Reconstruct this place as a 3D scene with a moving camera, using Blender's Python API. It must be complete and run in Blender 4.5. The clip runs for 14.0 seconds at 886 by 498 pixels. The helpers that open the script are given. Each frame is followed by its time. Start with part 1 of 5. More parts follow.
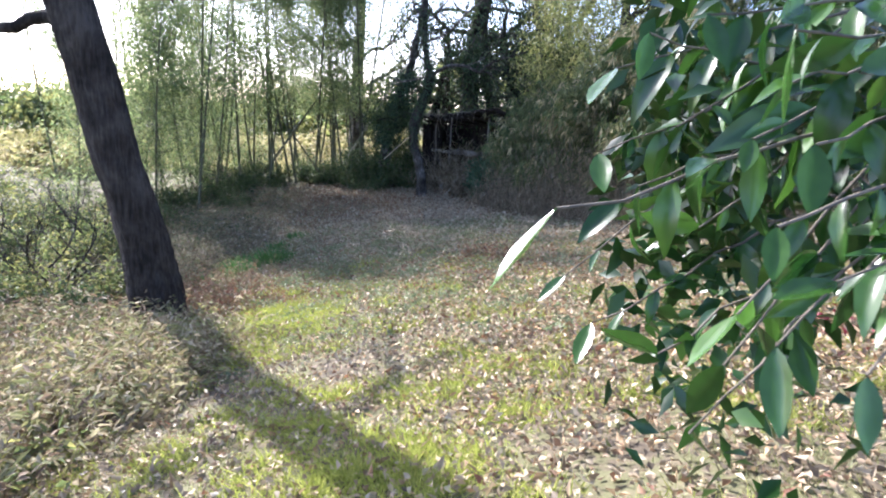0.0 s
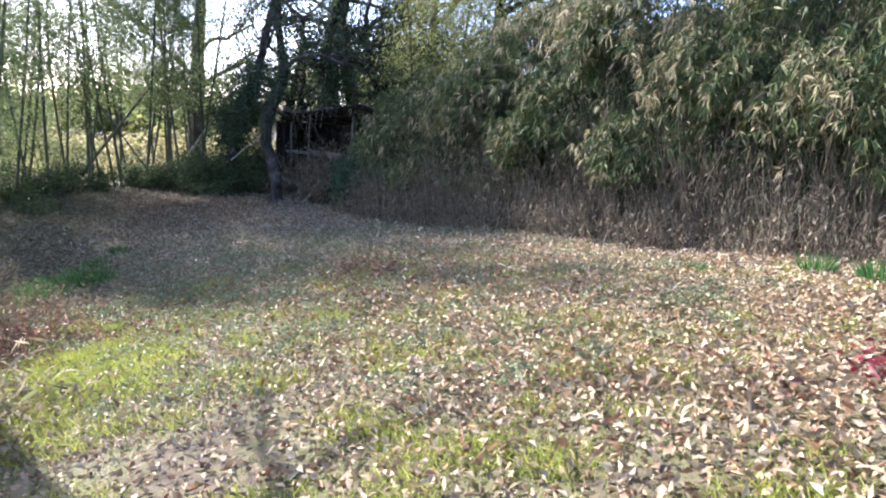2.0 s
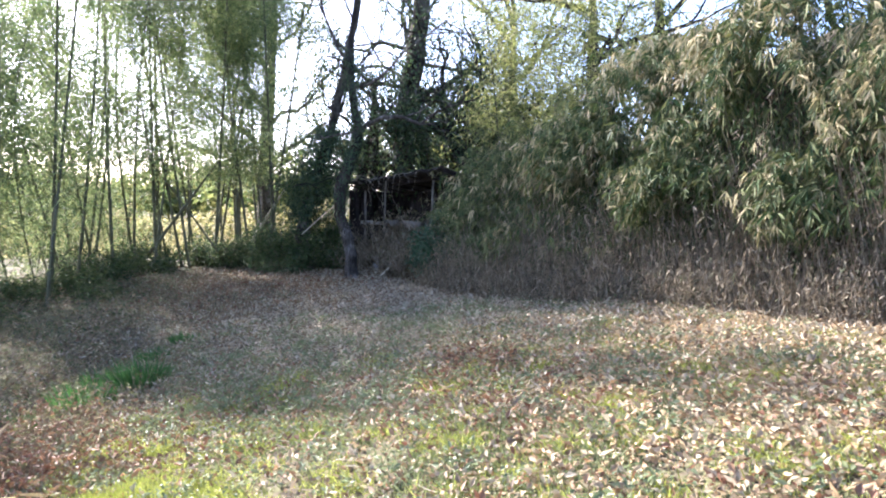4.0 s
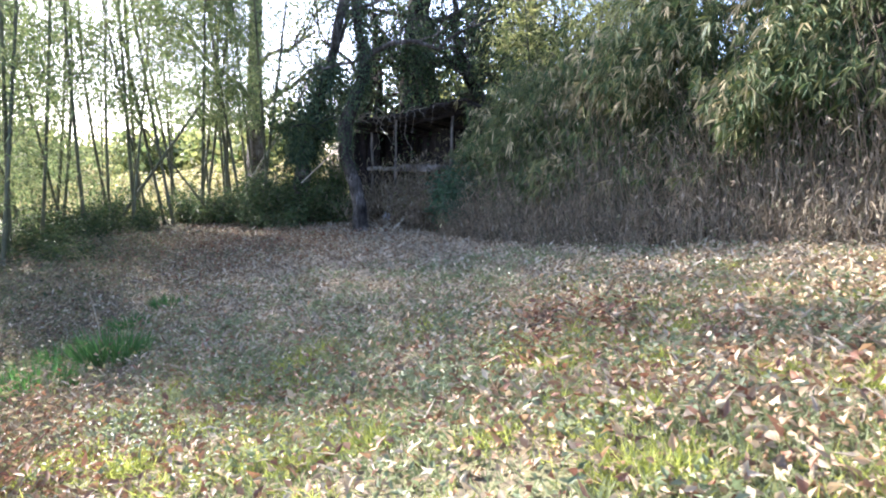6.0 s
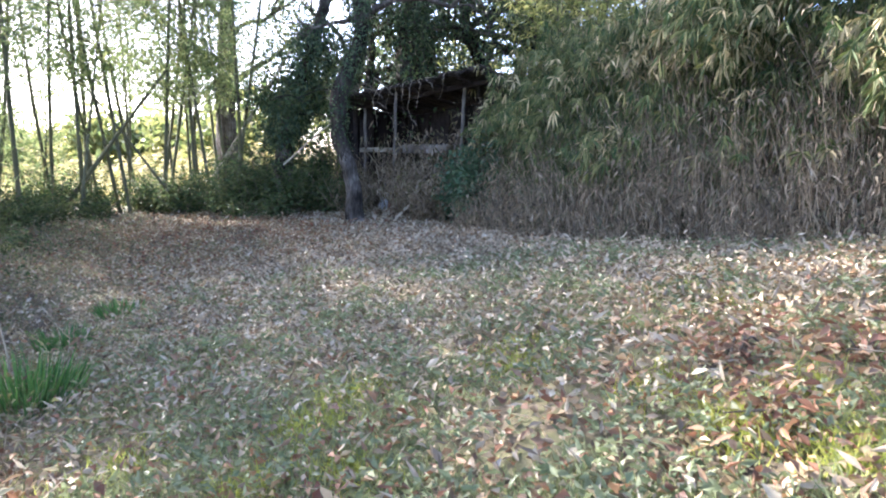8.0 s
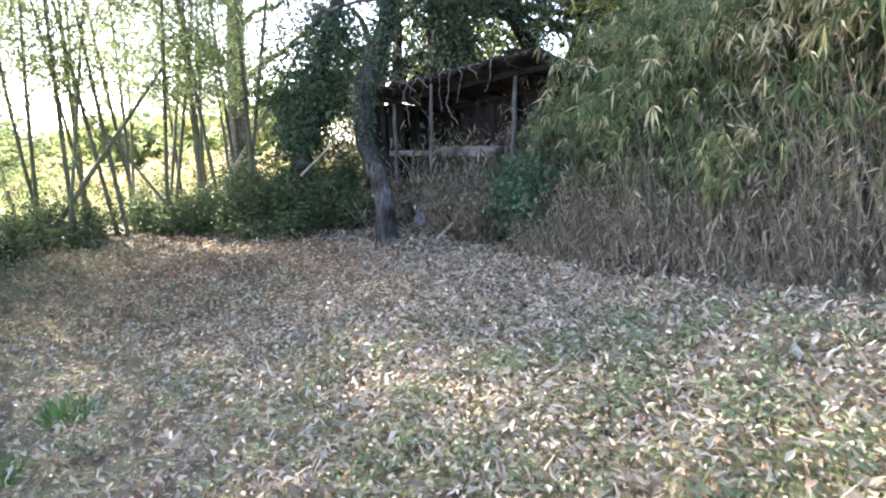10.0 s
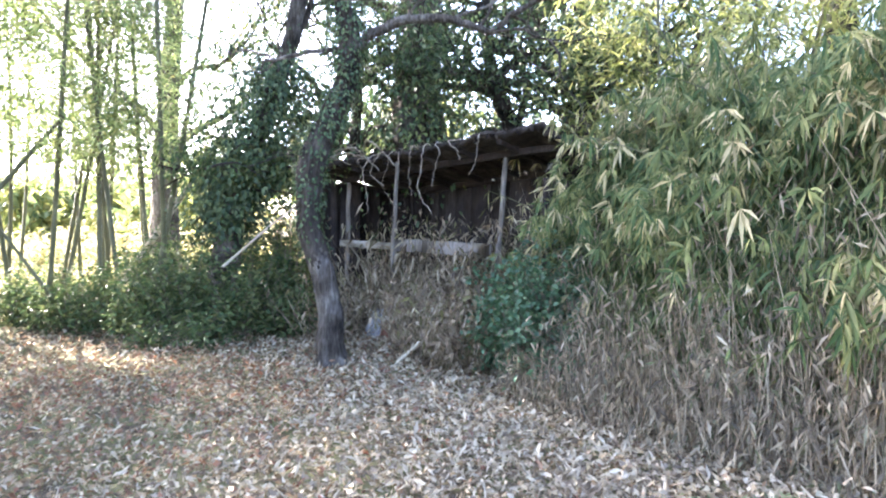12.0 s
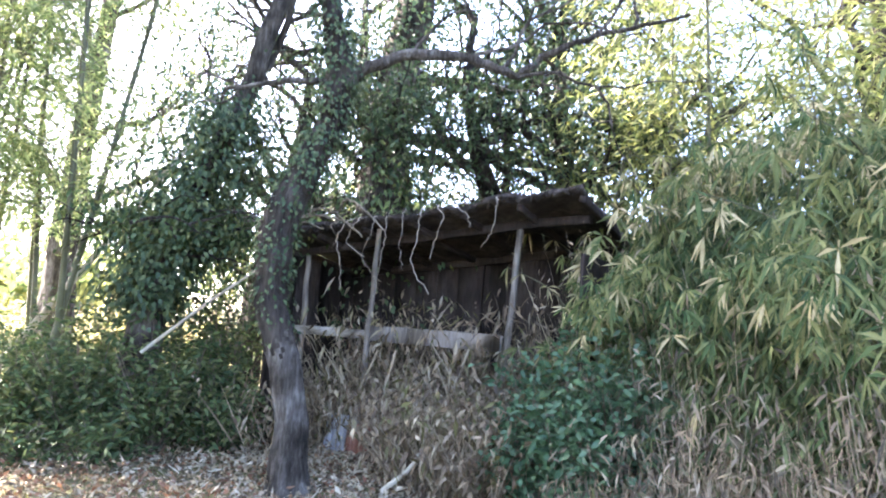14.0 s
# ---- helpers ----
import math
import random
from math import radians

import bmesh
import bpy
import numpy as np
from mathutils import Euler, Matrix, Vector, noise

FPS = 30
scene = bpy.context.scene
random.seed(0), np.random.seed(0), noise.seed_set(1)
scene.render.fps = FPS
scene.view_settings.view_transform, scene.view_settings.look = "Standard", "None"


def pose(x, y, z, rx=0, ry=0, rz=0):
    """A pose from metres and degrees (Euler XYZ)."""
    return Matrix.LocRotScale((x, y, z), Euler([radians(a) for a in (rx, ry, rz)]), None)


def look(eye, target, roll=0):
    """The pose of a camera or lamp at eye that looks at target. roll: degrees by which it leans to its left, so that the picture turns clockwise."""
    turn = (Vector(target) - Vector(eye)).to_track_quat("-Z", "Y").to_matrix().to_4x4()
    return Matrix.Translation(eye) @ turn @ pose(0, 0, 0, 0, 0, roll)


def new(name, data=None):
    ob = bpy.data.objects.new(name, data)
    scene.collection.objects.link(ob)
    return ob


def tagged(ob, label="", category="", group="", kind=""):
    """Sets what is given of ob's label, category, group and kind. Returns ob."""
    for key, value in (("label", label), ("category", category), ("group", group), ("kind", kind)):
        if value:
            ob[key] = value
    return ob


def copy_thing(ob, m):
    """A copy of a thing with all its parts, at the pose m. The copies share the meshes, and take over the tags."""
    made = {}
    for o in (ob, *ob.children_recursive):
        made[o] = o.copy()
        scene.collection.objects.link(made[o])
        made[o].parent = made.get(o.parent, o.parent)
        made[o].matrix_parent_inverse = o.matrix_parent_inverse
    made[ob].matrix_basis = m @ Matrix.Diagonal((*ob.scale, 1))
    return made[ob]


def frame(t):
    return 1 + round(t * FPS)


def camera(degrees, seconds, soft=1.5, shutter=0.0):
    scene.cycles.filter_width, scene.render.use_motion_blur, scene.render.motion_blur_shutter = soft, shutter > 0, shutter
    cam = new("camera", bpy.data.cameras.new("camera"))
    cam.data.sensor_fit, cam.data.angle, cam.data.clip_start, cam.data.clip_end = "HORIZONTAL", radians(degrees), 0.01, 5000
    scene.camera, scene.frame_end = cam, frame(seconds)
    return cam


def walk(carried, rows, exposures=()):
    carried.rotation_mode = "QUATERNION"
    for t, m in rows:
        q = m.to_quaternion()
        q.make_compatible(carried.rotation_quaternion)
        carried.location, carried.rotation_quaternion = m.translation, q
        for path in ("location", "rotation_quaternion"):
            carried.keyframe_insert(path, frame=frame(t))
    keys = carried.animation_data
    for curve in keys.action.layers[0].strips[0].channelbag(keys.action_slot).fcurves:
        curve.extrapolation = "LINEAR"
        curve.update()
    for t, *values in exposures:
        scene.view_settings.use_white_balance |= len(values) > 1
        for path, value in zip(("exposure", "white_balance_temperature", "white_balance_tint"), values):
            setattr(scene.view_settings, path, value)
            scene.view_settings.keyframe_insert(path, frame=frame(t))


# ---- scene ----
cam = camera(66.1, 14.0, soft=2.0, shutter=0.15)
PATH = [
    (0, (1.014, -19.991, 2.602), (0.978, -18.034, 2.193), 1.87),
    (0.5, (0.907, -19.5, 2.506), (0.939, -17.533, 2.147), 1.86),
    (1, (0.758, -19.065, 2.424), (0.945, -17.099, 2.112), 2.53),
    (1.5, (0.764, -18.538, 2.306), (1.115, -16.589, 2.028), 3.08),
    (2, (0.67, -18.042, 2.232), (1.072, -16.116, 1.874), 3.49),
    (2.5, (0.605, -17.56, 2.18), (0.955, -15.628, 1.795), 2.62),
    (3, (0.534, -17.042, 2.207), (0.732, -15.06, 2.026), 1.9),
    (3.5, (0.382, -16.595, 2.058), (0.667, -14.617, 1.966), 1.97),
    (4, (0.383, -16.022, 1.978), (0.597, -14.039, 1.82), 0.89),
    (6.5, (-0.307, -13.474, 1.336), (-0.041, -11.509, 1.071), -0.7),
    (7, (-0.445, -12.959, 1.246), (-0.113, -11.001, 1.014), -0.02),
    (7.5, (-0.424, -12.369, 1.189), (-0.07, -10.421, 0.905), -0.02),
    (8, (-0.573, -11.862, 1.157), (-0.229, -9.91, 0.885), 0.68),
    (10.5, (-0.524, -9.117, 1.527), (-0.27, -7.16, 1.204), -1.78),
    (11, (-0.417, -8.517, 1.548), (-0.007, -6.579, 1.273), 0.16),
    (11.5, (-0.507, -7.985, 1.538), (-0.144, -6.023, 1.394), 1.25),
    (12, (-0.463, -7.421, 1.592), (-0.034, -5.469, 1.508), 1.62),
    (12.5, (-0.525, -6.965, 1.651), (0.008, -5.044, 1.809), 2.28),
    (13, (-0.668, -6.492, 1.505), (-0.142, -4.564, 1.583), 3.28),
    (13.5, (-0.717, -6.062, 1.452), (-0.063, -4.195, 1.742), 3.83),
    (14, (-0.887, -5.633, 1.387), (-0.219, -3.762, 1.612), 4.11),
]
walk(cam, [(t, look(e, g, r)) for t, e, g, r in PATH],
     [(0, 2.18, 5800, 17), (2.5, 2.1, 5800, 19), (4, 2.53, 6000, 18), (6.5, 2.8, 6050, 18), (8, 3.08, 6150, 18), (10.5, 3.72, 6450, 17), (12, 4.25, 6550, 17), (14, 4.3, 6650, 18)])

# ---- world, sun, exposure ----
SUN_TO = Vector((-0.67, 0.74, 0)).normalized()
SUN_EL = radians(33)
world = bpy.data.worlds.new("sky")
scene.world = world
world.use_nodes = True
wn = world.node_tree.nodes
sky = wn.new("ShaderNodeTexSky")
sky.sky_type, sky.sun_disc = "NISHITA", False
sky.sun_elevation, sky.sun_rotation = SUN_EL, math.atan2(SUN_TO.x, SUN_TO.y)
sky.air_density, sky.dust_density, sky.ozone_density = 0.6, 1.7, 1.0
wn["Background"].inputs["Strength"].default_value = 0.15
world.node_tree.links.new(sky.outputs["Color"], wn["Background"].inputs["Color"])
sun = new("sun", bpy.data.lights.new("sun", "SUN"))
sun.data.energy, sun.data.angle, sun.data.color = 4.2, radians(0.6), (1.0, 0.94, 0.84)
sun_dir = (SUN_TO * math.cos(SUN_EL) + Vector((0, 0, math.sin(SUN_EL)))).normalized()
sun.matrix_world = look(sun_dir * 60, (0, 0, 0))

# ---- materials ----
def node_material(name):
    m = bpy.data.materials.new(name)
    m.use_nodes = True
    t = m.node_tree
    return m, t, t.nodes["Principled BSDF"], t.links


def ramp(t, stops):
    r = t.nodes.new("ShaderNodeValToRGB")
    e = r.color_ramp.elements
    while len(e) < len(stops):
        e.new(0.5)
    for k, (at, col) in zip(e, stops):
        k.position, k.color = at, (*col, 1)
    return r


def noise_node(t, scale, detail=5, rough=0.6):
    n = t.nodes.new("ShaderNodeTexNoise")
    n.inputs["Scale"].default_value, n.inputs["Detail"].default_value = scale, detail
    n.inputs["Roughness"].default_value = rough
    c = t.nodes.new("ShaderNodeTexCoord")
    t.links.new(c.outputs["Object"], n.inputs["Vector"])
    return n


def bump(t, bsdf, src, strength, dist=0.02):
    b = t.nodes.new("ShaderNodeBump")
    b.inputs["Strength"].default_value, b.inputs["Distance"].default_value = strength, dist
    t.links.new(src, b.inputs["Height"])
    t.links.new(b.outputs["Normal"], bsdf.inputs["Normal"])


def leaf_material(name, cols, through_light=0.4, rough=0.45, spec=0.4, by_object=False):
    m, t, b, L = node_material(name)
    n = len(cols)
    r = ramp(t, [(i / max(1, n - 1), c) for i, c in enumerate(cols)])
    if by_object:
        src = t.nodes.new("ShaderNodeObjectInfo").outputs["Random"]
    else:
        src = t.nodes.new("ShaderNodeNewGeometry").outputs["Random Per Island"]
    L.new(src, r.inputs["Fac"])
    nz = noise_node(t, 14.0, 3)
    mix = t.nodes.new("ShaderNodeMix")
    mix.data_type, mix.blend_type = "RGBA", "MULTIPLY"
    mix.inputs["Factor"].default_value = 0.7
    g = ramp(t, [(0.3, (0.6, 0.6, 0.55)), (0.7, (1.15, 1.15, 1.1))])
    L.new(nz.outputs["Fac"], g.inputs["Fac"])
    L.new(r.outputs["Color"], mix.inputs["A"])
    L.new(g.outputs["Color"], mix.inputs["B"])
    L.new(mix.outputs["Result"], b.inputs["Base Color"])
    b.inputs["Roughness"].default_value, b.inputs["Specular IOR Level"].default_value = rough, spec
    if through_light:
        tr = t.nodes.new("ShaderNodeBsdfTranslucent")
        L.new(mix.outputs["Result"], tr.inputs["Color"])
        ms = t.nodes.new("ShaderNodeMixShader")
        ms.inputs[0].default_value = through_light
        L.new(b.outputs[0], ms.inputs[1])
        L.new(tr.outputs[0], ms.inputs[2])
        L.new(ms.outputs[0], t.nodes["Material Output"].inputs["Surface"])
    return m


def rough_material(name, cols, scale=6.0, rough=0.9, bumps=0.6, stretch=(1, 1, 1), dist=0.02):
    m, t, b, L = node_material(name)
    c = t.nodes.new("ShaderNodeTexCoord")
    mp = t.nodes.new("ShaderNodeMapping")
    mp.inputs["Scale"].default_value = stretch
    L.new(c.outputs["Object"], mp.inputs["Vector"])
    n1 = noise_node(t, scale, 8, 0.7)
    L.new(mp.outputs["Vector"], n1.inputs["Vector"])
    n2 = noise_node(t, scale * 0.22, 3)
    add = t.nodes.new("ShaderNodeMath")
    add.operation = "MULTIPLY_ADD"
    add.inputs[1].default_value, add.inputs[2].default_value = 0.55, 0.0
    L.new(n2.outputs["Fac"], add.inputs[0])
    add2 = t.nodes.new("ShaderNodeMath")
    add2.operation = "MULTIPLY_ADD"
    add2.inputs[1].default_value = 0.5
    L.new(n1.outputs["Fac"], add2.inputs[0])
    L.new(add.outputs[0], add2.inputs[2])
    k = len(cols)
    r = ramp(t, [(0.39 + 0.26 * i / max(1, k - 1), col) for i, col in enumerate(cols)])
    L.new(add2.outputs[0], r.inputs["Fac"])
    L.new(r.outputs["Color"], b.inputs["Base Color"])
    b.inputs["Roughness"].default_value = rough
    b.inputs["Specular IOR Level"].default_value = 0.25
    bump(t, b, n1.outputs["Fac"], bumps, dist)
    return m


M_SOIL = rough_material("soil", [(0.05, 0.04, 0.028), (0.105, 0.083, 0.055), (0.11, 0.11, 0.05), (0.15, 0.13, 0.08)], 9, 0.95, 0.8)
M_BANK_CORE = rough_material("dark_core_soil", [(0.02, 0.017, 0.012), (0.05, 0.042, 0.028), (0.075, 0.065, 0.045)], 5, 1.0, 0.8)
M_BARK = rough_material("bark", [(0.014, 0.011, 0.009), (0.045, 0.037, 0.03), (0.095, 0.082, 0.07), (0.19, 0.175, 0.155)], 12, 0.95, 1.0, (2.4, 2.4, 0.35), 0.08)
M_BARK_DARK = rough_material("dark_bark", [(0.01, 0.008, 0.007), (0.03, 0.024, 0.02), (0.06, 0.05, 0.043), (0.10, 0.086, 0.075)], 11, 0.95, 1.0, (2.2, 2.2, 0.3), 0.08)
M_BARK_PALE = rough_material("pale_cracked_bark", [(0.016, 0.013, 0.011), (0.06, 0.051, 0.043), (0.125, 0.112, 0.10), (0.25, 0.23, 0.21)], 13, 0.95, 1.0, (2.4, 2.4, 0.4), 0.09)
M_TWIG = rough_material("twig", [(0.06, 0.05, 0.04), (0.13, 0.11, 0.085), (0.2, 0.17, 0.13)], 20, 0.9, 0.3)
M_VINE = rough_material("vine", [(0.14, 0.115, 0.09), (0.30, 0.26, 0.21)], 20, 0.9, 0.3)
M_CULM = rough_material("bamboo_culm", [(0.06, 0.06, 0.035), (0.10, 0.10, 0.055), (0.16, 0.15, 0.085)], 3, 0.5, 0.1)
M_CULM_DRY = rough_material("dry_culm", [(0.22, 0.19, 0.14), (0.34, 0.30, 0.23), (0.45, 0.41, 0.33)], 5, 0.7, 0.2, (3, 3, 0.5))
M_WOOD = rough_material("weathered_wood", [(0.12, 0.105, 0.09), (0.25, 0.225, 0.19), (0.40, 0.37, 0.32)], 8, 0.85, 0.4, (1, 1, 6))
M_POST = rough_material("grey_post_wood", [(0.07, 0.06, 0.05), (0.14, 0.12, 0.10), (0.24, 0.21, 0.18)], 10, 0.9, 0.6, (4, 4, 0.5))
# near-black base colour puts the shade under the shed roof into the wood
M_WOOD_SHADED = rough_material("shaded_wood", [(0.012, 0.009, 0.008), (0.03, 0.022, 0.019), (0.055, 0.042, 0.035)], 8, 0.95, 0.5, (4, 4, 0.6))
M_THATCH = rough_material("bark_roofing", [(0.02, 0.016, 0.014), (0.05, 0.04, 0.034), (0.10, 0.082, 0.07)], 12, 0.95, 1.0, (1, 1, 1), 0.05)
M_FRINGE = rough_material("root_fringe", [(0.014, 0.011, 0.01), (0.03, 0.024, 0.02), (0.07, 0.056, 0.045)], 20, 0.95, 0.3)
M_IRON = rough_material("corrugated_iron", [(0.17, 0.17, 0.17), (0.30, 0.30, 0.31), (0.42, 0.43, 0.45)], 6, 0.55, 0.2)
M_RUST = rough_material("rusted_iron", [(0.10, 0.045, 0.03), (0.2, 0.09, 0.06), (0.28, 0.17, 0.13)], 6, 0.8, 0.3)
M_BAMBOO_LEAF = leaf_material("bamboo_leaf", [(0.12, 0.17, 0.075), (0.18, 0.24, 0.10), (0.26, 0.32, 0.14), (0.36, 0.39, 0.18)], 0.66)
M_BAMBOO_YELLOW = leaf_material("yellow_bamboo_leaf", [(0.17, 0.205, 0.07), (0.265, 0.3, 0.1), (0.36, 0.38, 0.14), (0.445, 0.43, 0.195)], 0.58)
M_SASA = leaf_material("thicket_leaf", [(0.022, 0.048, 0.016), (0.038, 0.074, 0.022), (0.065, 0.098, 0.03), (0.11, 0.13, 0.045), (0.19, 0.19, 0.075), (0.055, 0.095, 0.03)], 0.22, 0.6, 0.22)
M_SASA_TAN = leaf_material("yellowed_thicket_leaf", [(0.13, 0.13, 0.06), (0.25, 0.22, 0.11), (0.4, 0.34, 0.19), (0.5, 0.42, 0.25), (0.14, 0.13, 0.06), (0.09, 0.11, 0.04)], 0.3, 0.6, 0.22)
M_DRY = leaf_material("dry_leaf", [(0.11, 0.085, 0.06), (0.2, 0.158, 0.112), (0.34, 0.28, 0.205), (0.075, 0.058, 0.042), (0.46, 0.39, 0.295), (0.08, 0.095, 0.045), (0.13, 0.11, 0.086), (0.07, 0.06, 0.047)], 0.25, 0.7, 0.2)
M_DRY_BROWN = leaf_material("withered_brown_leaf", [(0.12, 0.085, 0.06), (0.21, 0.155, 0.105), (0.33, 0.26, 0.185), (0.09, 0.065, 0.047), (0.13, 0.125, 0.05), (0.42, 0.35, 0.265), (0.07, 0.052, 0.04)], 0.25, 0.75, 0.2)
M_STALK = leaf_material("dry_stalk", [(0.14, 0.11, 0.08), (0.25, 0.2, 0.145), (0.39, 0.33, 0.245), (0.18, 0.138, 0.098)], 0.0, 0.8, 0.2)
M_LITTER = leaf_material("fallen_leaf", [(0.17, 0.11, 0.065), (0.36, 0.265, 0.165), (0.52, 0.43, 0.30), (0.24, 0.15, 0.09), (0.52, 0.45, 0.33), (0.34, 0.26, 0.165), (0.20, 0.15, 0.10), (0.14, 0.105, 0.07)], 0.2, 0.65, 0.35)
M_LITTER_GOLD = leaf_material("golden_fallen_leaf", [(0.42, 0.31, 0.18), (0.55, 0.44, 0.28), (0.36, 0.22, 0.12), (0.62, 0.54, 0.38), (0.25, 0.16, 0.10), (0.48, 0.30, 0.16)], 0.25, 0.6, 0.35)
M_LITTER_RED = leaf_material("red_fallen_leaf", [(0.17, 0.075, 0.048), (0.28, 0.14, 0.085), (0.36, 0.22, 0.13), (0.14, 0.07, 0.05), (0.25, 0.17, 0.11)], 0.25, 0.6, 0.35)
M_LITTER_PALE = leaf_material("fallen_bamboo_leaf", [(0.36, 0.30, 0.22), (0.53, 0.46, 0.35), (0.26, 0.205, 0.145), (0.56, 0.50, 0.40), (0.20, 0.155, 0.11), (0.15, 0.115, 0.082)], 0.2, 0.6, 0.35)
M_GRASS = leaf_material("grass", [(0.12, 0.15, 0.05), (0.20, 0.23, 0.08), (0.29, 0.30, 0.12), (0.15, 0.17, 0.08), (0.37, 0.33, 0.20), (0.25, 0.21, 0.12), (0.12, 0.10, 0.07)], 0.45, 0.6)
M_GRASS_BRIGHT = leaf_material("bright_grass", [(0.22, 0.27, 0.05), (0.33, 0.37, 0.08), (0.44, 0.45, 0.12)], 0.5, 0.55)
M_TUFT = leaf_material("tuft_grass", [(0.04, 0.12, 0.035), (0.075, 0.18, 0.05), (0.12, 0.24, 0.07)], 0.35, 0.4)
M_SPROUT = leaf_material("sprout_leaf", [(0.12, 0.16, 0.08), (0.17, 0.215, 0.11), (0.23, 0.27, 0.15), (0.2, 0.22, 0.135)], 0.4, 0.5)
M_SHADE_GRASS = leaf_material("shade_grass", [(0.13, 0.175, 0.085), (0.20, 0.245, 0.12), (0.28, 0.31, 0.165), (0.23, 0.25, 0.10)], 0.4, 0.6)
M_IVY = leaf_material("ivy_leaf", [(0.03, 0.055, 0.028), (0.05, 0.085, 0.04), (0.08, 0.12, 0.055), (0.12, 0.15, 0.07)], 0.3, 0.5, 0.3)
M_TREE_LEAF = leaf_material("tree_leaf", [(0.055, 0.095, 0.036), (0.095, 0.14, 0.05), (0.15, 0.19, 0.068), (0.23, 0.24, 0.09)], 0.45, 0.45)
M_FAR_LEAF = leaf_material("far_leaf", [(0.09, 0.13, 0.05), (0.15, 0.19, 0.07), (0.24, 0.26, 0.09), (0.32, 0.30, 0.11)], 0.5, 0.6)
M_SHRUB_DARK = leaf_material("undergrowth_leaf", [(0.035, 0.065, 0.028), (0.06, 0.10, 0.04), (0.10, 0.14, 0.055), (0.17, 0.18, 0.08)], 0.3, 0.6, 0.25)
M_GLOSSY = leaf_material("glossy_leaf", [(0.015, 0.052, 0.009), (0.026, 0.078, 0.012), (0.05, 0.12, 0.016), (0.018, 0.058, 0.012)], 0.26, 0.22, 0.55, True)
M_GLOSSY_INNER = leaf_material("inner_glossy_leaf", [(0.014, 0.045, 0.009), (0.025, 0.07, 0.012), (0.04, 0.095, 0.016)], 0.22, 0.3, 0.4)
M_WEED = leaf_material("brown_weed", [(0.15, 0.10, 0.07), (0.25, 0.18, 0.12), (0.36, 0.30, 0.20), (0.14, 0.15, 0.07), (0.22, 0.23, 0.10), (0.42, 0.37, 0.26)], 0.3, 0.7, 0.2)
M_WEED_TAN = leaf_material("tan_weed", [(0.26, 0.20, 0.12), (0.38, 0.31, 0.20), (0.50, 0.43, 0.30), (0.24, 0.25, 0.10), (0.32, 0.33, 0.14), (0.20, 0.14, 0.09)], 0.35, 0.7, 0.2)
M_TEAL = leaf_material("bluish_leaf", [(0.035, 0.085, 0.045), (0.055, 0.12, 0.06), (0.09, 0.165, 0.085)], 0.3, 0.4)
M_SCRUB = leaf_material("scrub_leaf", [(0.16, 0.16, 0.06), (0.30, 0.29, 0.11), (0.42, 0.38, 0.18), (0.52, 0.47, 0.28), (0.22, 0.17, 0.09)], 0.5, 0.6)
M_RED = leaf_material("crimson_leaf", [(0.16, 0.015, 0.03), (0.26, 0.03, 0.05), (0.12, 0.03, 0.03)], 0.35, 0.5)

# ---- mesh helpers ----
rng = np.random.default_rng(7)


def fast_mesh(name, V, Fc, mat, smooth=False):
    V, Fc = np.asarray(V, np.float32), np.asarray(Fc, np.int32)
    me = bpy.data.meshes.new(name)
    n, k = Fc.shape
    me.vertices.add(len(V))
    me.vertices.foreach_set("co", V.ravel())
    me.loops.add(n * k)
    me.loops.foreach_set("vertex_index", Fc.ravel())
    me.polygons.add(n)
    me.polygons.foreach_set("loop_start", np.arange(0, n * k, k, dtype=np.int32))
    if smooth:
        me.polygons.foreach_set("use_smooth", np.ones(n, bool))
    me.materials.append(mat)
    me.update(calc_edges=True)
    return me


def part(name, V, Fc, mat, parent, label="", smooth=False):
    ob = new(name, fast_mesh(name, V, Fc, mat, smooth))
    ob.parent = parent
    return tagged(ob, label)


def thing(name, at, label, category, group="", kind=""):
    ob = new(name)
    ob.location = at
    ob.empty_display_size = 0.2
    return tagged(ob, label, category, group, kind)


def unit(a):
    return a / np.maximum(1e-9, np.linalg.norm(a, axis=-1, keepdims=True))


def rand_dirs(n, zlo=-1.0, zhi=1.0):
    z = rng.uniform(zlo, zhi, n)
    a = rng.uniform(0, 2 * np.pi, n)
    r = np.sqrt(np.maximum(0, 1 - z * z))
    return np.stack([r * np.cos(a), r * np.sin(a), z], 1)


def leaves(P, D, U, length, width, fold=0.25, droop=0.15, simple=False):
    """Folded, drooping leaves of five corners each."""
    P, D = np.asarray(P, float), unit(np.asarray(D, float))
    n = len(P)
    length, width = np.broadcast_to(length, n)[:, None], np.broadcast_to(width, n)[:, None]
    droop = np.broadcast_to(droop, n)[:, None]
    S = unit(np.cross(D, U))
    N = np.cross(S, D)
    down = np.array([0, 0, -1.0])
    mid = P + D * 0.42 * length + down * droop * length * 0.25
    V = np.stack([P, mid + S * width / 2 + N * fold * width, mid - S * width / 2 + N * fold * width, mid,
                  P + D * length * (1 - 0.3 * droop) + down * droop * length], 1).reshape(-1, 3)
    if simple:
        V = V.reshape(n, 5, 3)[:, [0, 1, 2, 4]].reshape(-1, 3)
        return V, (np.array([[0, 1, 3], [0, 3, 2]])[None] + (np.arange(n) * 4)[:, None, None]).reshape(-1, 3)
    base = (np.arange(n) * 5)[:, None, None]
    Fc = (np.array([[0, 1, 3], [0, 3, 2], [1, 4, 3], [3, 4, 2]])[None] + base).reshape(-1, 3)
    return V, Fc


